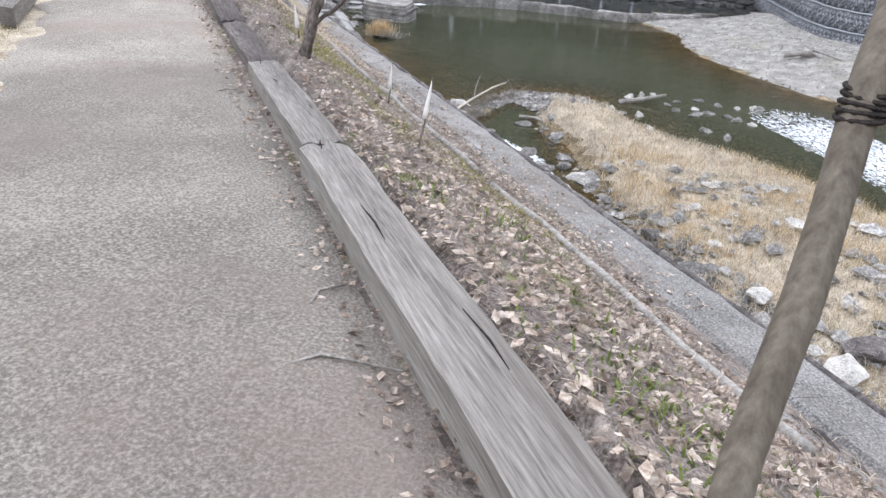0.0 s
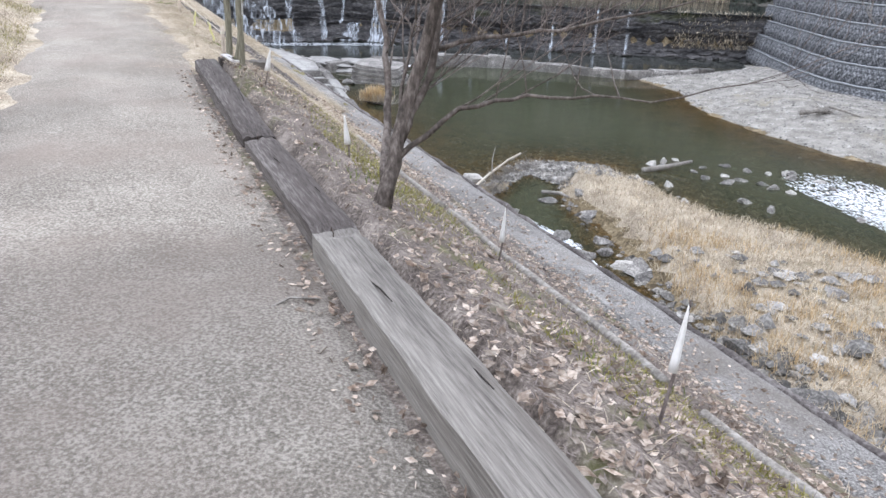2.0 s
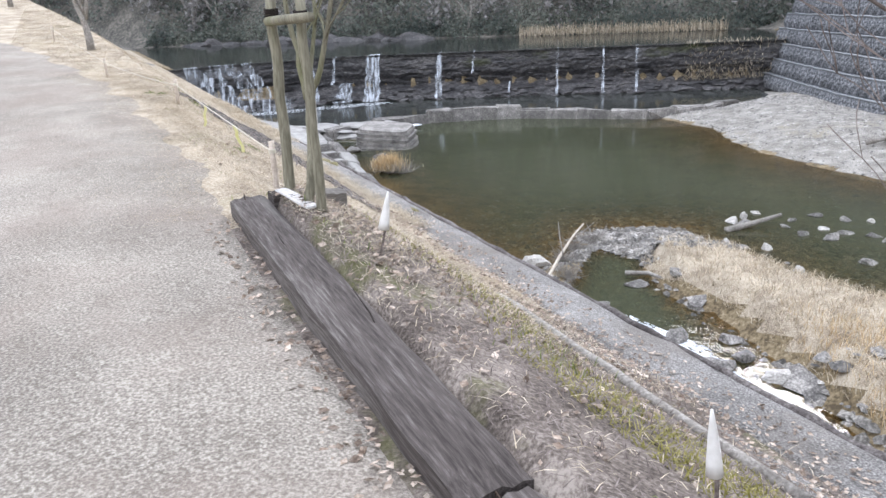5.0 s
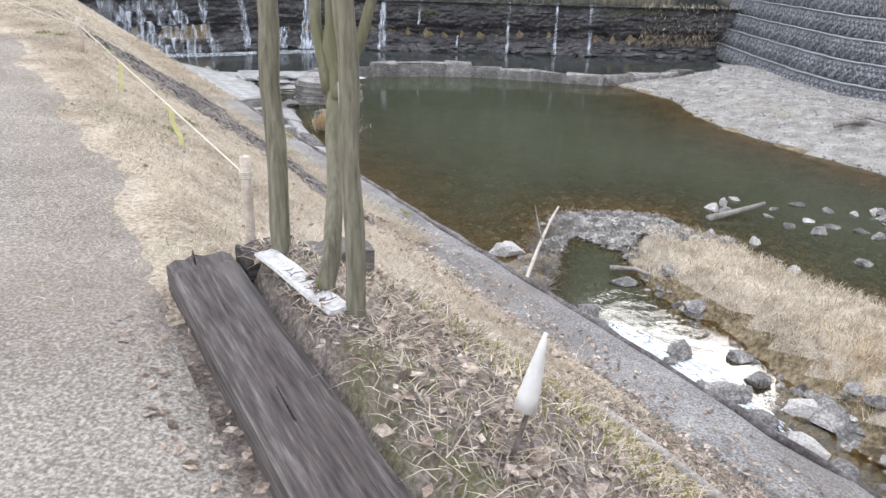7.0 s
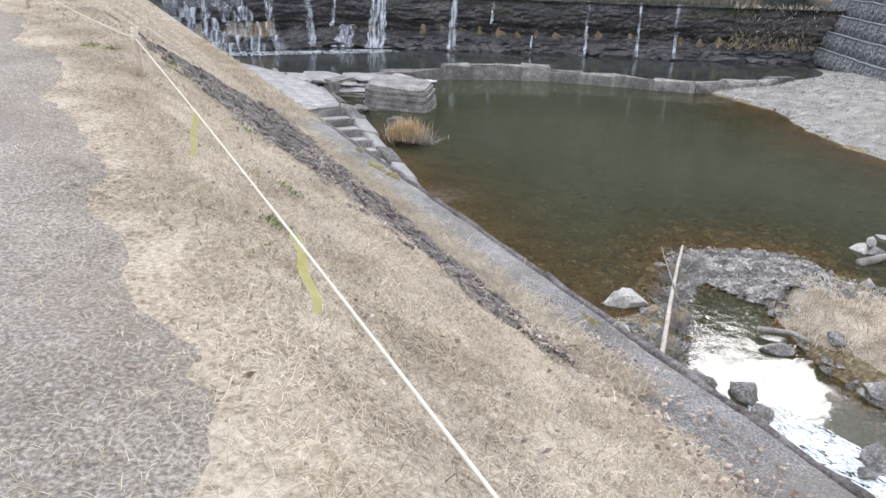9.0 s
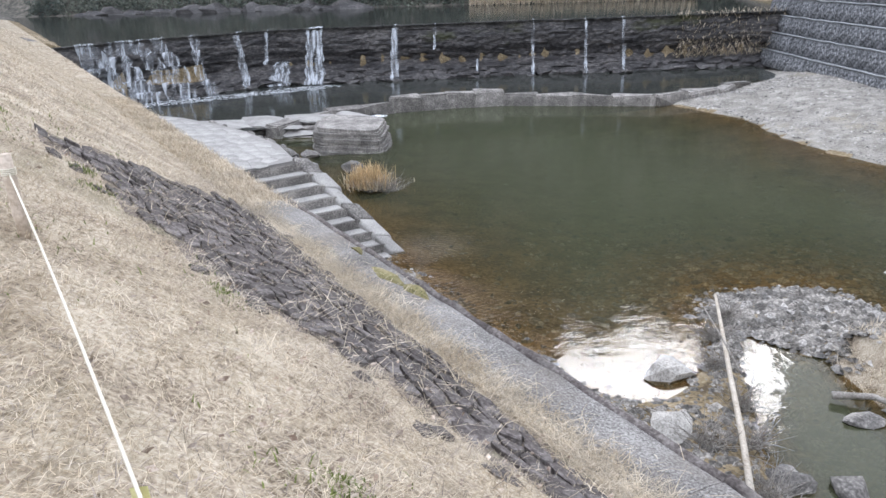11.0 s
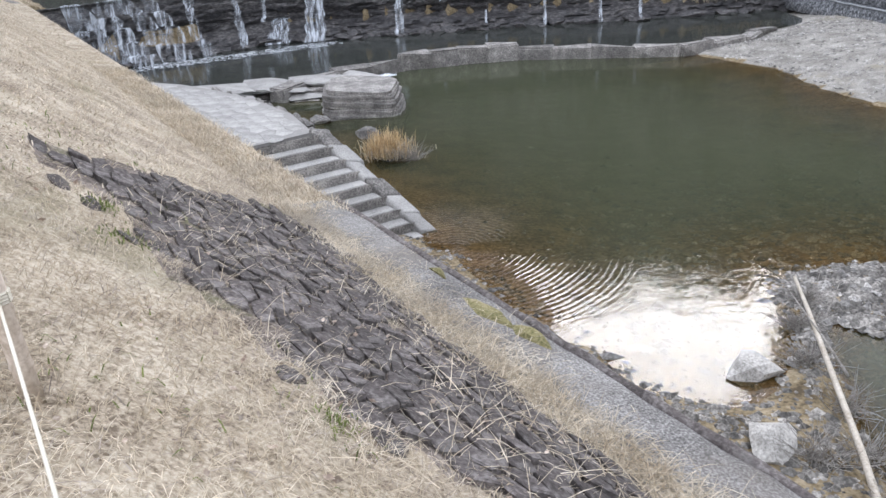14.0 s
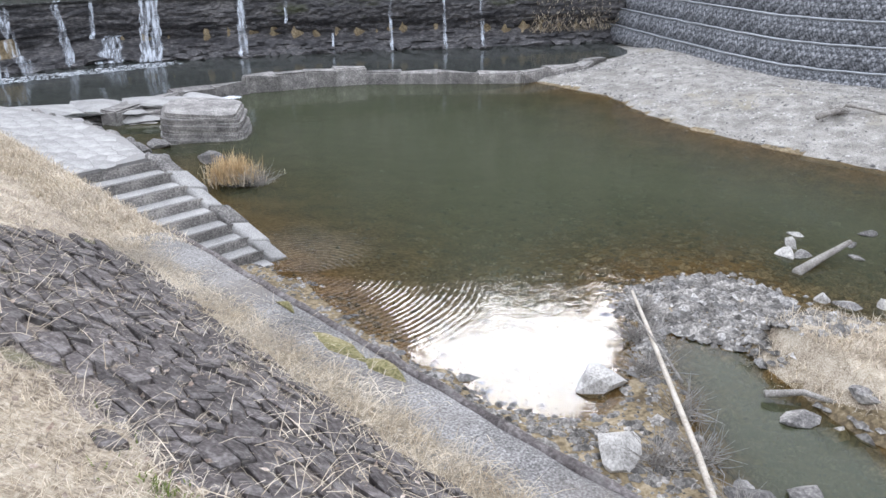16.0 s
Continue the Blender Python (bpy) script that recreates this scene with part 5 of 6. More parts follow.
leaf_cloud("leaf_litter", 700, 14, on_bank(5.9, 14, -0.3, 2.3, None, 0.03), (0.01, 0.025), M_LEAF, "scattered dead leaves on the grass bank", "leaf litter", 0.8)


blades("path_straw", 60000, 74, on_bank(5.8, 16, -2.2, 0.3, lambda u, v, r: r.rand(len(u)) < np.clip((v - path_mid(u) + 0.5) / 1.5, 0, 1) ** 1.6, 0.04), (0.03, 0.09), 0.0012, M_STRAW, "loose straw strewn over the gravel edge", 0.9)
blades("verge_straw", 6000, 75, on_bank(-6, 5.8, -2.2, -0.05, lambda u, v, r: (r.rand(len(u)) < np.clip((-v - 1.7) / 0.5, 0, 1))), (0.02, 0.07), 0.002, M_STRAW, "loose straw along the path edges", 0.9)


# woods on the valley sides: lumpy crowns of many leaves over a dark floor
def crowns(rnd, n):
    per = 170
    k = n // per
    x = rnd.uniform(-75, 75, k * 4)
    y = rnd.uniform(20, 130, k * 4)
    r = np.maximum.reduce([y - 76 + 0.1 * x, 0.8 * (x - 23) + 0.12 * y, 0.6 * (-x - 62)])
    ok = (r > 2.0) & (r < 38)
    x, y = x[ok][:k], y[ok][:k]
    z = ground_z(*uv_of(x, y))
    R = rnd.uniform(1.3, 3.2, len(x))
    out = []
    for a, b, c, q in zip(x, y, z, R):
        d = rnd.normal(size=(per, 3))
        d /= np.linalg.norm(d, axis=1)[:, None]
        d *= (0.55 + 0.5 * rnd.rand(per))[:, None] * (1 + 0.35 * np.sin(d[:, :1] * 5 + a) * np.cos(d[:, 1:2] * 4 + b))
        out.append(np.array([a, b, c + q * 1.1]) + d * [q, q, q * 1.35])
    return np.concatenate(out)


leaf_cloud("woods", 170 * 620, 20, crowns, (0.12, 0.34), M_CROWN, "dense dark evergreen woods on the valley side", "woods")


def fringe(rnd, n):
    x = rnd.uniform(-50, 24, n)
    y = 76.5 - 0.1 * x + rnd.gamma(1.5, 1.3, n)
    return np.stack([x, y, ground_z(*uv_of(x, y)) + rnd.gamma(1.4, 0.5, n)], 1)


leaf_cloud("bare_brush", 170 * 420, 25, crowns, (0.1, 0.4), M_BRUSH, "grey leafless brush on the valley side", "brush")
leaf_cloud("bank_scrub", 22000, 21, fringe, (0.08, 0.22), M_CROWN, "low scrub along the far river bank", "scrub")
blades("far_reeds", 4000, 22, lambda r, n: (lambda x: np.stack([x, 76.2 - 0.1 * x + r.rand(n) * 3 - 0.5, np.full(n, 3.1) + r.rand(n) * 0.4], 1))(r.uniform(-8, 10, n)), (0.5, 1.4), 0.03, M_STRAW, "dry reeds on the far river bank", 0.3)
blades("ledge_grass", 3200, 23, lambda r, n: (lambda x: np.stack([x, falls_y(x) - 0.2 + r.rand(n) * 1.2, np.full(n, 0.9) + 2.4 * r.rand(n) ** 2], 1))(r.uniform(4.5, 13, n)), (0.3, 0.9), 0.02, M_STRAW, "dry grass hanging over the rock ledge", 0.6)
for k in range(16):
    rr = random.Random(900 + k)
    x = -46 + 4.6 * k + rr.uniform(-1.5, 1.5)
    y = 78 - 0.1 * x + rr.uniform(0, 4)
    h = rr.uniform(5, 9)
    tree("riverside_tree", (x, y, gzx(x, y) - 0.2), [((0, 0, 0), (0.05, -0.05, 1), h * 0.45, 0.16), ((0, 0, h * 0.2), (0.5, -0.2, 0.9), h * 0.42, 0.07), ((0, 0, h * 0.25), (-0.5, -0.1, 0.9), h * 0.42, 0.07)],
         70 + k, M_BARK_PALE, "bare grey tree on the far river bank", 3, (3, 4), 0.6, 0.014, "trees on the far bank")
for k in range(14):
    rr = random.Random(930 + k)
    x, y = rr.uniform(12.5, 20), rr.uniform(38, 62)
    tree("riverside_tree", (x, y, gzx(x, y) - 0.2), [((0, 0, 0), (-0.25, -0.1, 1), 2.6, 0.1), ((0, 0, 1.0), (-0.7, -0.3, 0.6), 2.4, 0.05), ((0, 0, 1.4), (0.3, -0.4, 0.8), 2.2, 0.05)],
         95 + k, M_BARK_PALE, "bare grey brush above the gabion wall", 3, (3, 4), 0.6, 0.012, "brush above the gabion wall")

# ---- rocks ----
big = empty("layered_rock", (-10.55, 39.5, -0.25), "large layered grey rock tilted in the pool", "rock", rz=3)
rr = random.Random(6)
z = 0.0
for k in range(13):
    h = rr.uniform(0.06, 0.13)
    bm = bmesh.new()
    rings = [[], []]
    for q in range(40):
        a = 2 * math.pi * q / 40
        c, s_ = math.cos(a), math.sin(a)
        x, y = 1.42 * math.copysign(abs(c) ** 0.35, c), 1.0 * math.copysign(abs(s_) ** 0.35, s_)
        f = 1 + 0.09 * noise.noise(Vector((x * 1.3, y * 1.3, 2))) + 0.06 * noise.noise(Vector((x * 2.2, y * 2.2, k * 5.1))) + 0.02 * noise.noise(Vector((x * 9, y * 9, k)))
        f *= 1 - (0.12 * max(0.0, -x) if k > 10 else 0.0)
        for ring, zz in zip(rings, (0, h)):
            ring.append(bm.verts.new((x * f * (1 - 0.012 * k) - 0.02 * k, y * f + 0.03 * k, z + zz + 0.015 * noise.noise(Vector((x * 3, y * 3, k + zz))))))
    bm.faces.new(rings[0][::-1])
    bm.faces.new(rings[1])
    for q in range(40):
        bm.faces.new((rings[0][q], rings[0][(q + 1) % 40], rings[1][(q + 1) % 40], rings[1][q]))
    ob = part("rock_layer", bm, M_ROCK, big)
    ob.matrix_basis = pose(rr.uniform(-0.05, 0.05), rr.uniform(-0.05, 0.05), 0, 4, 4, rr.uniform(-3, 3))
    z += h - 0.005
# flat rock shelf between the landing and the weir
for k, (x, y, sx, sy, zt) in enumerate(((-17.6, 40.6, 2.2, 1.5, 0.85), (-16.2, 42.2, 1.9, 1.1, 0.62), (-14.6, 42.6, 1.9, 1.2, 0.6), (-12.9, 43.3, 1.7, 1.1, 0.62), (-13.4, 41.9, 1.3, 0.7, 0.35), (-15.4, 40.7, 1.5, 0.8, 0.45), (-11.6, 44.5, 1.3, 0.8, 0.5), (-16.8, 38.9, 1.4, 0.9, 0.7))):
    shelf = empty("rock_shelf", (x, y, zt - 1.05), "flat bedded grey rock shelf beside the weir", "rock", "rock shelves", rz=-20 + 9 * math.sin(k * 2.1))
    for j in range(4):
        bm = rock_bm(sx * (1.1 - 0.07 * j), sy * (1.1 - 0.07 * j), 0.2, 1500 + k * 7 + j, 3, 0.3)
        ob = part("rock_layer", bm, M_ROCK if j < 3 else M_LANDING, shelf)
        ob.matrix_basis = pose(0.1 * math.sin(k + j * 2.0), 0.08 * math.cos(k * 2 + j), 0.2 + 0.2 * j, 2, 3, 8 * math.sin(j * 3 + k))
for k in range(8):
    rr = random.Random(300 + k)
    p = at(rr.uniform(28.5, 36), rr.uniform(7.2, 9.8))
    rock("shore_rock", p.x, p.y, 0.05, rr.uniform(0.3, 0.7), rr.uniform(0.25, 0.5), rr.uniform(0.12, 0.28), 310 + k, M_ROCK, "flat grey slab rock beside the landing", "slab rocks by the landing", rr.uniform(0, 180), 2)
for k, (x, y, s, m) in enumerate(((-9.05, 34.75, 0.3, M_PALE_ROCK), (-2.6, 24.1, 0.5, M_PALE_ROCK), (-2.95, 22.5, 0.48, M_PALE_ROCK), (-1.06, 21.5, 0.35, M_ROCK), (-1.67, 21.6, 0.35, M_ROCK), (0.84, 19.1, 0.42, M_ROCK), (0.3, 20.3, 0.35, M_ROCK), (1.35, 19.6, 0.3, M_ROCK), (2.1, 18.8, 0.5, M_ROCK),
                                  (1.5, 18.0, 0.45, M_PALE_ROCK), (2.6, 16.6, 0.5, M_ROCK), (0.2, 17.6, 0.3, M_ROCK), (-0.6, 18.9, 0.3, M_ROCK), (3.6, 15.2, 0.45, M_ROCK), (4.3, 13.6, 0.5, M_ROCK), (-0.3, 22.9, 0.3, M_ROCK),
                                  (0.9, 21.9, 0.35, M_ROCK), (5.5, 17.5, 0.4, M_ROCK), (6.3, 16.3, 0.5, M_PALE_ROCK), (4.6, 18.2, 0.35, M_ROCK), (7.2, 14.5, 0.5, M_ROCK), (-1.7, 21.8, 0.22, M_ROCK), (-0.9, 21.0, 0.26, M_ROCK), (1.06, 18.55, 0.34, M_ROCK), (1.81, 18.87, 0.36, M_PALE_ROCK), (2.24, 18.4, 0.42, M_ROCK), (1.27, 18.13, 0.3, M_ROCK), (1.82, 17.53, 0.4, M_ROCK),
                                  (0.54, 22.87, 0.24, M_ROCK), (1.25, 20.27, 0.3, M_ROCK), (0.1, 20.0, 0.2, M_ROCK), (0.5, 19.3, 0.22, M_ROCK), (0.0, 19.2, 0.2, M_PALE_ROCK), (3.4, 28.9, 0.34, M_PALE_ROCK), (4.96, 28.7, 0.4, M_ROCK), (4.2, 28.2, 0.3, M_ROCK),
                                  (5.6, 28.3, 0.42, M_ROCK), (3.9, 27.6, 0.3, M_ROCK), (4.8, 27.4, 0.34, M_PALE_ROCK))):
    s *= 0.8 if y < 18.5 else (0.55 if y > 27 and x > 2 else 1.0)
    rock("river_stone", x, y, max(0.0, gzx(x, y)) + 0.05 * s, s, s * 0.7, s * 0.42, 400 + k, m, "angular grey stone at the water's edge" if m is M_ROCK else "pale blocky stone at the water's edge", "stones at the water's edge", k * 37, 2)
for k in range(26):
    rr = random.Random(500 + k)
    x, y = rr.uniform(2.0, 8.0), rr.uniform(24.0, 28.6)
    rock("shallows_stone", x, y, 0.0, rr.uniform(0.12, 0.34), rr.uniform(0.1, 0.26), rr.uniform(0.07, 0.18), 520 + k, M_PALE_ROCK if k % 3 == 0 else M_ROCK, "stone showing above the shallow water", "stones in the shallows", rr.uniform(0, 180), 2)


for k in range(16):
    rr = random.Random(560 + k)
    x = -44 + 1.7 * k
    rock("far_bank_rock", x, 76.4 - 0.1 * x + rr.uniform(-0.6, 0.6), 3.0, rr.uniform(1.4, 2.6), rr.uniform(0.8, 1.4), rr.uniform(0.5, 1.1), 580 + k, M_CLIFF, "grey rock outcrop on the far river bank", "rocks on the far bank", rr.uniform(-20, 20), 2)
for k, (x, y, s) in enumerate(((-29.5, 47.5, 0.9), (-27.5, 47.2, 0.7))):
    rock("bank_rock", x, y, 3.3, s, s * 0.7, s * 0.6, 590 + k, M_ROCK, "grey rock at the lip of the waterfall", "rocks by the waterfall", 30 * k, 2)
foam_patch(((-12.2, 43.4), (-10.4, 44.9)), 0.35, 1500, 9, "white spill over the weir stones", 0.16)


# pebbles
def pebbles(name, n, seed, placer, size, label, material=None):
    rnd = np.random.RandomState(seed)
    c = placer(rnd, n)
    n = len(c)
    base = np.array([(0, 0, 1), (0.9, 0, 0.1), (0.3, 0.85, 0), (-0.75, 0.5, 0.15), (-0.7, -0.55, 0), (0.35, -0.85, 0.1), (0, 0, -0.8)])
    tri = np.array([(0, 1, 2), (0, 2, 3), (0, 3, 4), (0, 4, 5), (0, 5, 1), (6, 2, 1), (6, 3, 2), (6, 4, 3), (6, 5, 4), (6, 1, 5)])
    s = size[0] + (size[1] - size[0]) * rnd.rand(n) ** 2.5
    a = rnd.rand(n) * 2 * np.pi
    k = np.stack([s * (0.8 + 0.6 * rnd.rand(n)), s, s * (0.4 + 0.3 * rnd.rand(n))], 1)
    v = base[None] * (1 + 0.25 * rnd.normal(size=(n, 7, 1))) * k[:, None]
    x = v[..., 0] * np.cos(a)[:, None] - v[..., 1] * np.sin(a)[:, None]
    y = v[..., 0] * np.sin(a)[:, None] + v[..., 1] * np.cos(a)[:, None]
    v = np.stack([x, y, v[..., 2]], -1) + c[:, None]
    f = (tri[None] + np.arange(n)[:, None, None] * 7).reshape(-1, 3)
    me = bpy.data.meshes.new(name)
    me.from_pydata(v.reshape(-1, 3).tolist(), [], f.tolist())
    me.materials.append(material or M_PEBBLE)
    return tagged(new(name, me), label, "pebbles", kind="stuff")


pebbles("spit_pebbles", 4200, 31, in_outline(SPIT, -0.5), (0.025, 0.12), "loose grey and white pebbles on the spit", M_PEBBLE_WET)
pebbles("beach_pebbles", 6000, 32, on_bank(4, 22, 3.2, 7.2), (0.02, 0.09), "brown and grey pebbles at the foot of the wall", M_PEBBLE_WET)
pebbles("ridge_debris", 3600, 38, in_outline(SHORE, -0.35), (0.02, 0.1), "grey and brown pebbles on the low shore", M_PEBBLE_WET)
pebbles("stream_stones", 7000, 33, in_outline([(-0.6, 24), (0.4, 22), (1.6, 19.6), (2.4, 17.2), (5.5, 12.5), (4.5, 11), (1.6, 15.5), (0.2, 18.5), (-1.0, 21.5)], -0.3), (0.04, 0.2), "jumbled stones along the side stream", M_PEBBLE_WET)
pebbles("bar_gravel", 34000, 34, in_outline(GRAVEL_BAR, -0.3, -0.01, (1, 18, 26, 52)), (0.02, 0.085), "pale river gravel on the bar")
pebbles("outlet_stones", 3200, 35, in_outline([(0.8, 26.4), (3, 27.6), (6, 27.5), (8.5, 25), (9.5, 21), (7.2, 20.2), (4.2, 22.3), (2.5, 25)], 0.0), (0.04, 0.2), "dark wet stones in the shallow outlet")
pebbles("bed_stones", 3000, 36, lambda r, n: (lambda x, y: np.stack([x, y, ground_z(*uv_of(x, y))], 1))(r.normal(size=n) * 3 + 0.5, 24 + np.abs(r.normal(size=n)) * 4.5), (0.04, 0.14), "brown stones on the pool bed")
pebbles("bar_stones", 520, 37, in_outline(GRASS_BAR, -0.2, 0.05, (1, 10, 7, 19)), (0.05, 0.26), "grey stones among the dry reeds")


# ---- driftwood, dead brush, tuft islet ----
def dead_brush(name, x, y, n, size, seed, label):
    rnd = random.Random(seed)
    bm = bmesh.new()
    for _ in range(n):
        a = rnd.uniform(0, 6.28)
        r0 = rnd.uniform(0, 0.35) * size
        p = Vector((r0 * math.cos(a), r0 * math.sin(a), 0.0))
        d = Vector((rnd.uniform(-1, 1), rnd.uniform(-1, 1), rnd.uniform(0.15, 0.9)))
        q = p + d.normalized() * size * rnd.uniform(0.35, 1.0)
        m = (p + q) / 2 + Vector((rnd.uniform(-1, 1), rnd.uniform(-1, 1), rnd.uniform(-0.5, 1))) * size * 0.08
        tube([p, m, q], [0.007, 0.005, 0.0025], 3, bm)
    ob = part(name, bm, M_BARK_PALE)
    ob.matrix_world = pose(x, y, max(0.0, gzx(x, y)))
    return tagged(ob, label, "brush", "heaps of dead brush")


br = empty("dead_branch", (-2.4, 20.9, 0.2), "long pale barkless branch propped on the spit", "branch")
part("stem", tube([(-0.1, -0.6, 0.0), (0.2, 1.1, 0.22), (0.42, 2.4, 0.3), (0.7, 3.9, 0.34), (0.92, 5.0, 0.3)], [0.045, 0.04, 0.036, 0.03, 0.024], 8), M_STAVE, br, smooth=True)
part("fork", tube([(0.5, 2.2, 0.42), (0.4, 2.8, 0.62), (0.32, 3.7, 0.75)], [0.02, 0.014, 0.007], 5), M_BARK_PALE, br, smooth=True)
part("fork", tube([(0.8, 3.6, 0.4), (1.2, 4.2, 0.6)], [0.014, 0.006], 5), M_BARK_PALE, br, smooth=True)
for k, (x, y) in enumerate(((-2.05, 21.2), (-1.9, 22.3), (-1.8, 23.2), (-1.85, 24.2), (-1.6, 25.2), (-1.2, 26.0), (-2.5, 22.2))):
    dead_brush("dead_brush", x, y, 80, 0.62, 600 + k, "grey dead brush caught round the branch")


def driftwood(pts, r, label, place):
    ob = part("driftwood", tube(pts, [r * (1 - 0.5 * k / (len(pts) - 1)) for k in range(len(pts))], 8), M_BARK_PALE, smooth=True)
    ob.matrix_world = pose(*place)
    return tagged(ob, label, "driftwood", "driftwood logs")


driftwood([(-0.7, -0.3, 0.02), (0, 0.05, 0.12), (0.8, 0.35, 0.3)], 0.1, "pale driftwood log lying in the shallows", (3.0, 27.4, 0))
driftwood([(-0.4, 0.1, 0.05), (0.1, 0, 0.1), (0.5, -0.3, 0.06)], 0.06, "short grey driftwood stick by the reeds", (-0.1, 23.3, 0.05))
driftwood([(-0.7, -0.2, 0.1), (0, 0, 0.2), (0.6, 0.2, 0.12)], 0.12, "dark driftwood stump on the gravel bar", (9.4, 36.6, gzx(9.4, 36.6)))
rock("tuft_islet", -9.0, 34.2, -0.08, 0.6, 0.45, 0.2, 77, M_STONE, "small stony islet in the pool", rough=0.4)
blades("islet_tuft", 900, 41, lambda r, n: np.stack([-9.1 + r.normal(size=n) * 0.26, 34.3 + r.normal(size=n) * 0.22, 0.12 + 0 * r.rand(n)], 1), (0.4, 0.9), 0.011, M_STRAW_GOLD, "dry orange-brown grass tuft on the islet", 0.28)
blades("islet_tuft", 500, 42, lambda r, n: np.stack([-9.0 + r.normal(size=n) * 0.32, 34.2 + r.normal(size=n) * 0.25, 0.1 + 0 * r.rand(n)], 1), (0.3, 0.8), 0.012, M_STRAW, "pale dry stems in the islet tuft", 0.5)
dead_brush("dead_brush", -8.4, 34.1, 110, 0.75, 650, "dark drift twigs on the islet")
dead_brush("dead_brush", 9.6, 36.8, 110, 0.7, 660, "dark heap of drift twigs on the gravel bar")
driftwood([(0, 0, 0.3), (0.6, -0.3, 0.2), (1.2, -0.7, 0.05)], 0.06, "pale stick leaning on a drift heap", (9.8, 36.7, gzx(9.8, 36.7)))
# small dark lumps added in a row to draw the gutter's dark line along the bed
for k in range(46):
    rr = random.Random(1700 + k)
    u = -6.5 + 0.21 * k + rr.uniform(-0.08, 0.08)
    p = at(u, 2.24 + rr.uniform(-0.03, 0.05), 3.53)
    ob = part("gutter_stone", rock_bm(rr.uniform(0.07, 0.16), rr.uniform(0.025, 0.05), 0.05, 1700 + k, 2, 0.3), M_STONE, wall)
    ob.matrix_world = pose(*p, 0, 0, 127 + rr.uniform(-14, 14))
# slabs and pale stones beside the stream bend
for k, (x, y, sx, sy, sz, m) in enumerate(((6.5, 11.75, 0.5, 0.3, 0.2, M_STONE), (5.8, 12.3, 0.26, 0.22, 0.26, M_STONE), (6.1, 11.1, 0.62, 0.26, 0.1, M_PALE_ROCK), (7.2, 11.4, 0.5, 0.35, 0.2, M_ROCK), (5.2, 12.9, 0.3, 0.22, 0.14, M_PALE_ROCK))):
    rock("stream_slab", x, y, max(0.0, gzx(x, y)) + 0.1, sx, sy, sz, 1800 + k, m, "broken stone slab beside the side stream", "slabs by the stream", 20 + 25 * k, 3, 0.3)
# mossy patches on the wall cap
for k, (u, v, s) in enumerate(((13.3, 2.74, 0.34), (12.9, 2.8, 0.24), (14.0, 2.86, 0.14), (9.2, 2.78, 0.2))):
    p = at(u, v, 3.44)
    ob = part("moss_patch", rock_bm(s, s * 0.35, 0.05, 700 + k, 3, 0.3), M_MOSS)
    ob.matrix_world = pose(*p, 0, 0, 127)
    tagged(ob, "yellow-green moss cushion on the wall cap", "moss", "moss cushions")
# twigs on the path
for k, (u, v, a, ln) in enumerate(((-4.4, -0.35, 20, 0.45), (-3.9, -0.25, 70, 0.2), (-0.7, -0.28, 40, 0.22), (-4.0, -1.3, 100, 0.12), (1.2, -0.9, 10, 0.1))):
    p = at(u, v, float(path_z(u)) + 0.035)
    ob = part("fallen_twig", tube([(-ln / 2, 0, 0), (-ln * 0.1, 0.06 * ln * 3, 0.01), (ln / 2, 0, 0)], [0.006, 0.007, 0.004], 5), M_BARK_PALE, smooth=True)
    ob.matrix_world = pose(*p, 0, 0, a)
    tagged(ob, "pale fallen twig on the gravel path", "twig", "fallen twigs")
for k, (u, v, s) in enumerate(((3.9, -2.25, 0.16), (6.8, -2.6, 0.3), (7.3, -2.75, 0.22), (9.5, -3.0, 0.28))):
    p = at(u, v, gz(u, v))
    rock("verge_stone", p.x, p.y, p.z + 0.02, s, s * 0.7, s * 0.6, 800 + k, M_ROCK, "dark stone in the grass beside the path", "stones beside the path", k * 50)

# ---- stone revetment and paving, piece by piece ----
def cells(poly, du, dv, seed):
    """Irregular close-fitting cells that fill an outline: each the part of the plane nearest its own seed."""
    rnd = random.Random(seed)
    us, vs = [p[0] for p in poly], [p[1] for p in poly]
    seeds = []
    row, v = 0, min(vs) - dv
    while v < max(vs) + dv:
        u = min(us) - du + (du / 2 if row % 2 else 0)
        while u < max(us) + du:
            seeds.append((u + rnd.uniform(-0.33, 0.33) * du, v + rnd.uniform(-0.3, 0.3) * dv))
            u += du
        v += dv
        row += 1
    pts = np.array(seeds)
    out = []
    for i, (cu_, cv2) in enumerate(seeds):
        if float(inside(np.array([cu_]), np.array([cv2]), poly)[0]) < 0:
            continue
        near = pts[(abs(pts[:, 0] - cu_) < 2.2 * du) & (abs(pts[:, 1] - cv2) < 2.2 * dv)]
        shape = [(cu_ - du, cv2 - dv), (cu_ + du, cv2 - dv), (cu_ + du, cv2 + dv), (cu_ - du, cv2 + dv)]
        for a, b in near:
            nx, ny = (a - cu_) / du ** 2, (b - cv2) / dv ** 2
            if abs(nx) + abs(ny) < 1e-9:
                continue
            k = nx * (a + cu_) / 2 + ny * (b + cv2) / 2
            cut = []
            for (x0, y0), (x1, y1) in zip(shape, shape[1:] + shape[:1]):
                d0, d1 = nx * x0 + ny * y0 - k, nx * x1 + ny * y1 - k
                if d0 <= 0:
                    cut.append((x0, y0))
                if d0 * d1 < 0:
                    t = d0 / (d0 - d1)
                    cut.append((x0 + (x1 - x0) * t, y0 + (y1 - y0) * t))
            shape = cut
        out.append((cu_, cv2, shape))
    return out


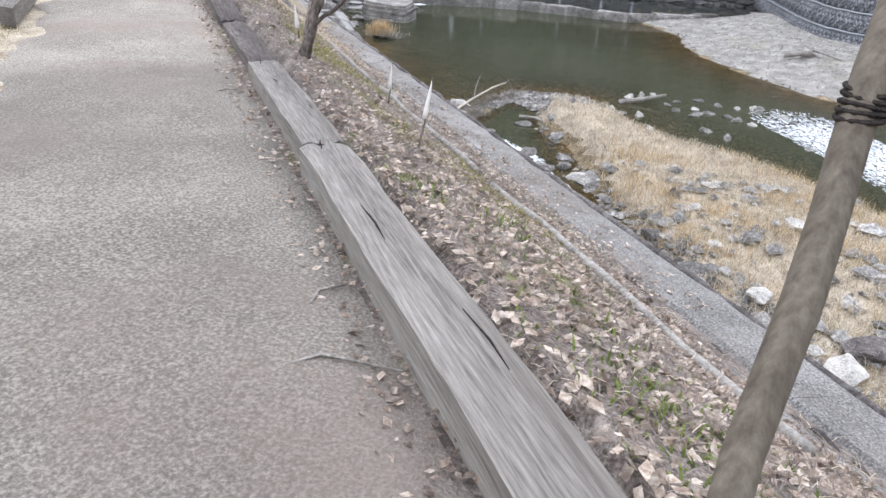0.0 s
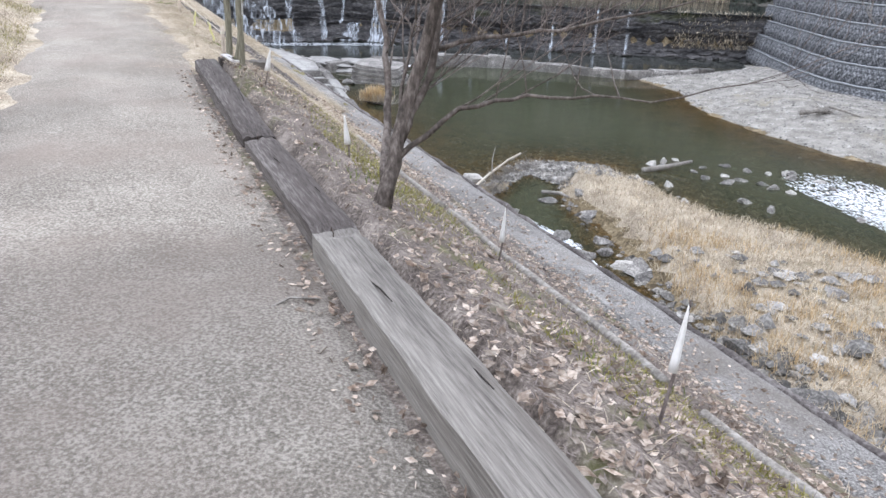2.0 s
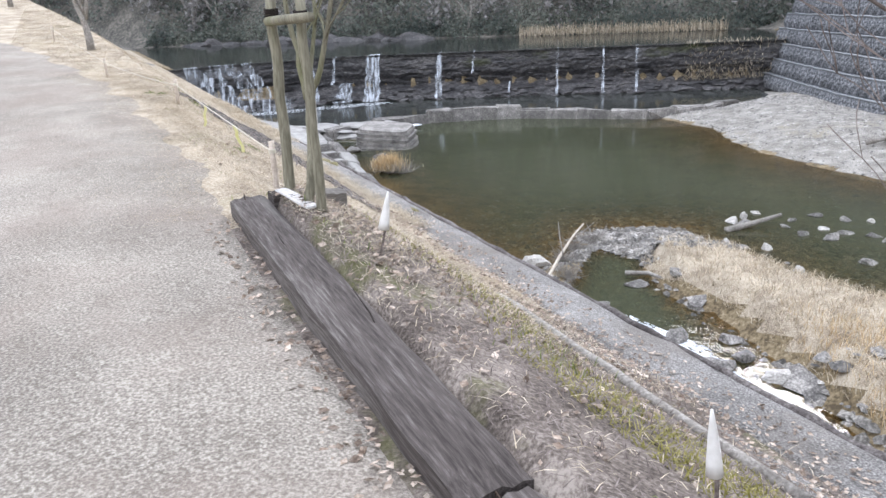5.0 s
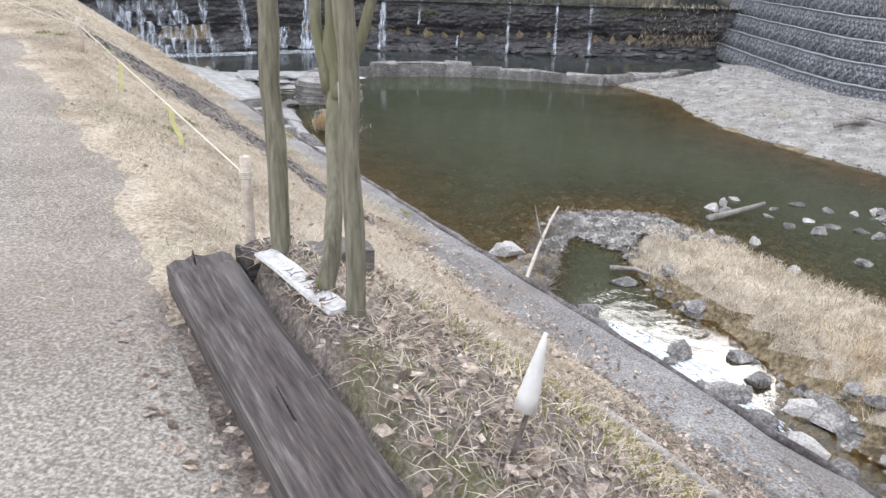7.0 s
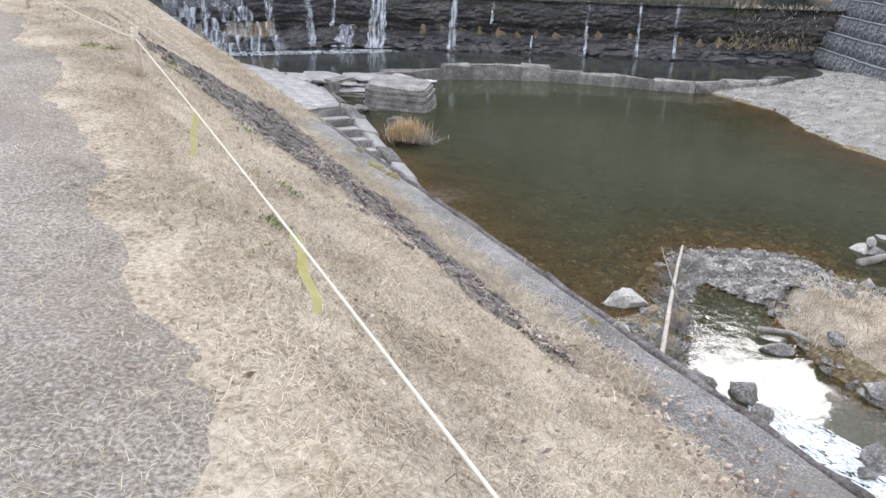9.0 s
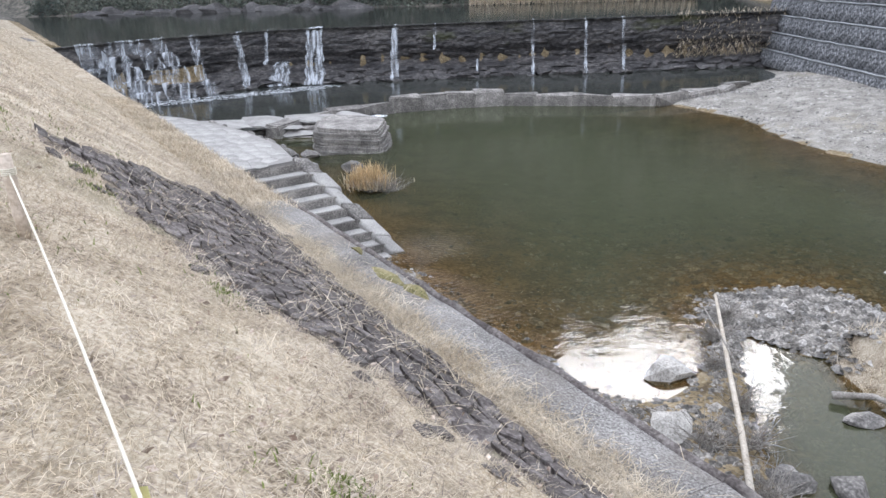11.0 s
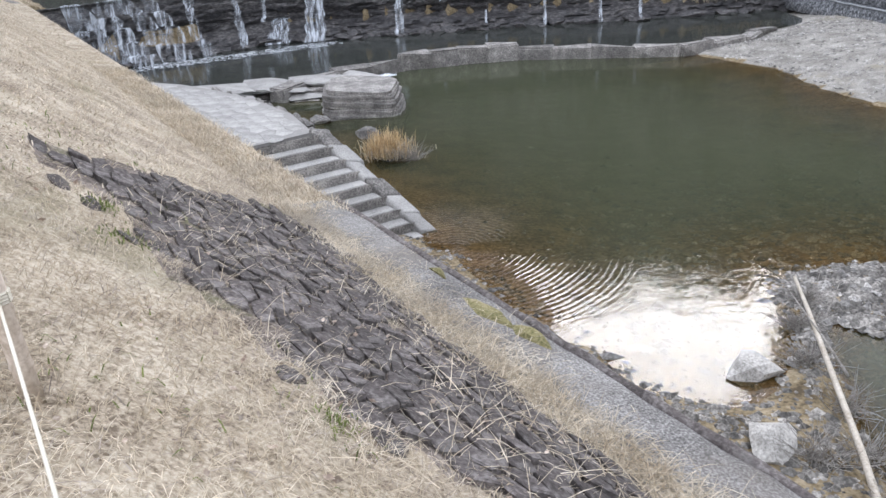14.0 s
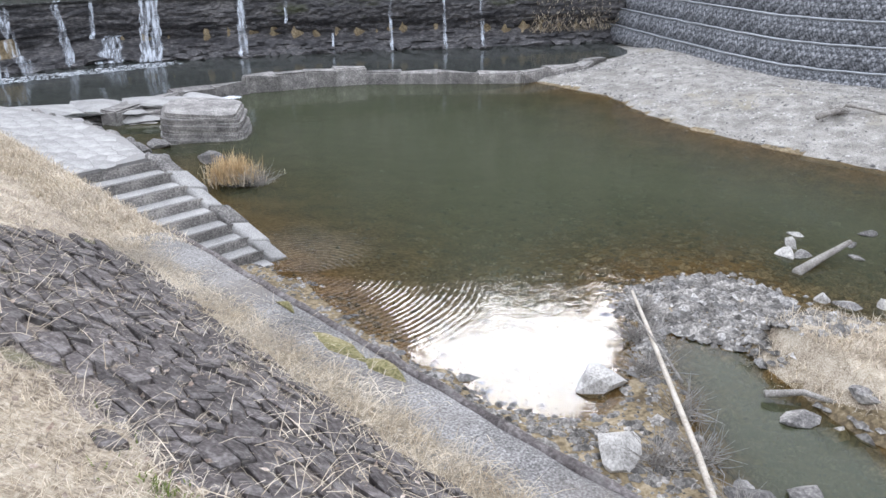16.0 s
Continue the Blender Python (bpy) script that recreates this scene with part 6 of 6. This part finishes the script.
def slab(shape, mid, zf, gap, thick, lift, rnd, rough):
    """A flat-topped stone over a cell: sides, a worn arris and a slightly uneven top."""
    cu_, cv2 = mid
    tilt = (rnd.uniform(-rough, rough), rnd.uniform(-rough, rough))
    base = at(cu_, cv2, zf(cu_, cv2))
    rings = [[], [], []]
    for u, v in shape:
        d = math.hypot(u - cu_, v - cv2) + 1e-6
        k0, k1 = max(0.2, 1 - gap / d), max(0.15, 1 - (gap + 0.012) / d)
        wob = rnd.uniform(-0.3, 0.3) * rough * 0.1
        for ring, k, dz in zip(rings, (k0, k0, k1), (-thick, lift - 0.008, lift)):
            uu, vv = cu_ + (u - cu_) * k, cv2 + (v - cv2) * k
            z = zf(uu, vv) + dz + (tilt[0] * (uu - cu_) + tilt[1] * (vv - cv2) + wob if dz > -thick else 0)
            ring.append(at(uu, vv, z) - base)
    n = len(shape)
    verts = rings[0] + rings[1] + rings[2] + [sum(rings[2], Vector()) / n + Vector((0, 0, rnd.uniform(-0.4, 0.6) * rough * 0.05))]
    faces = []
    for q in range(n):
        w = (q + 1) % n
        faces += [(q, w, n + w, n + q), (n + q, n + w, 2 * n + w, 2 * n + q), (2 * n + q, 2 * n + w, 3 * n)]
    return base, verts, faces


revetment = new("stone_revetment")
tagged(revetment, "dark rough stone pitching on the bank with straw between", "revetment", kind="structure")
rr = random.Random(77)
laid = []
for cu_, cv2, shape in cells(PITCHING, 0.19, 0.095, 12):
    rim = float(inside(np.array([cu_]), np.array([cv2]), PITCHING)[0])
    if rr.random() < (0.3 if rim < 0.1 and cv2 < 1.9 else 0.03):
        continue
    laid.append((abs(cu_ - 12.0), slab(shape, (cu_, cv2), gz, rr.uniform(0.003, 0.011), 0.06, rr.uniform(0.012, 0.04), rr, 0.22)))
# strays in the grass above the pitching
for k in range(12):
    u = rr.uniform(9.5, 14.0)
    v = float(np.interp(u, [8.5, 10.1, 11.4, 12.4, 14.6], [1.9, 1.75, 1.35, 1.0, 0.5])) - abs(rr.gauss(0, 0.07)) - 0.02
    shape = [(u + 0.1 * math.cos(a) * rr.uniform(0.7, 1.2), v + 0.06 * math.sin(a) * rr.uniform(0.7, 1.2)) for a in (0.2, 1.1, 2.2, 3.2, 4.1, 5.3)]
    laid.append((abs(u - 12.0) + 2, slab(shape, (u, v), gz, 0.004, 0.06, rr.uniform(0.008, 0.025), rr, 0.2)))
laid.sort(key=lambda q: q[0])
rest_v, rest_f = [], []
for k, (_, (base, verts, faces)) in enumerate(laid):
    if k < 300:
        ob = mesh_object("stone", verts, faces, M_STONE, revetment)
        ob.matrix_world = Matrix.Translation(base)
    else:
        o = len(rest_v)
        rest_v += [base + q for q in verts]
        rest_f += [tuple(o + i for i in f) for f in faces]
if rest_v:
    tagged(mesh_object("stone_rest", rest_v, rest_f, M_STONE, revetment), kind="stuff")
# irregular paving on the landing
rr = random.Random(5)
for cu_, cv2, shape in cells([(24.35, 3.6), (24.35, 6.0), (26.2, 6.25), (28.5, 6.1), (30.2, 5.75), (32, 5.2), (33.2, 4.5), (33.4, 3.6)], 0.5, 0.34, 5):
    base, verts, faces = slab(shape, (cu_, cv2), lambda u, v: 1.8, rr.uniform(0.004, 0.009), 0.02, rr.uniform(0.006, 0.01), rr, 0.008)
    ob = mesh_object("paving_stone", verts, faces, M_LANDING, landing)
    ob.matrix_world = Matrix.Translation(base)
blades("pitching_edge_straw", 9000, 80, lambda r, n: (lambda u, v: np.stack([OX + u * DX + v * DY, OY + u * DY - v * DX, ground_z(u, v) + 0.035], 1))(r.uniform(8.2, 15.8, n), 2.42 + 0.09 * r.normal(size=n)), (0.06, 0.26), 0.002, M_STRAW, "tangled pale straw along the foot of the pitching", 0.85)
blades("lawn_edge_straw", 9000, 81, on_bank(15.6, 26, 2.2, 3.0, None, 0.01), (0.07, 0.2), 0.004, M_STRAW, "dry grass hanging over the lawn edge", 0.6)
blades("cap_straw", 2200, 79, on_bank(7.5, 16, 2.05, 2.9, lambda u, v, r: patchy(u, v, r, 1.15, 0.3), 0.03), (0.06, 0.24), 0.002, M_STRAW, "pale dry grass lying over the wall cap", 0.92)
blades("strewn_straw", 2600, 76, on_bank(8.6, 16, 0.9, 2.5, lambda u, v, r: patchy(u, v, r, 1.9, 0.1), 0.035), (0.1, 0.34), 0.002, M_STRAW, "long dry stems strewn over the stone pitching", 0.97)
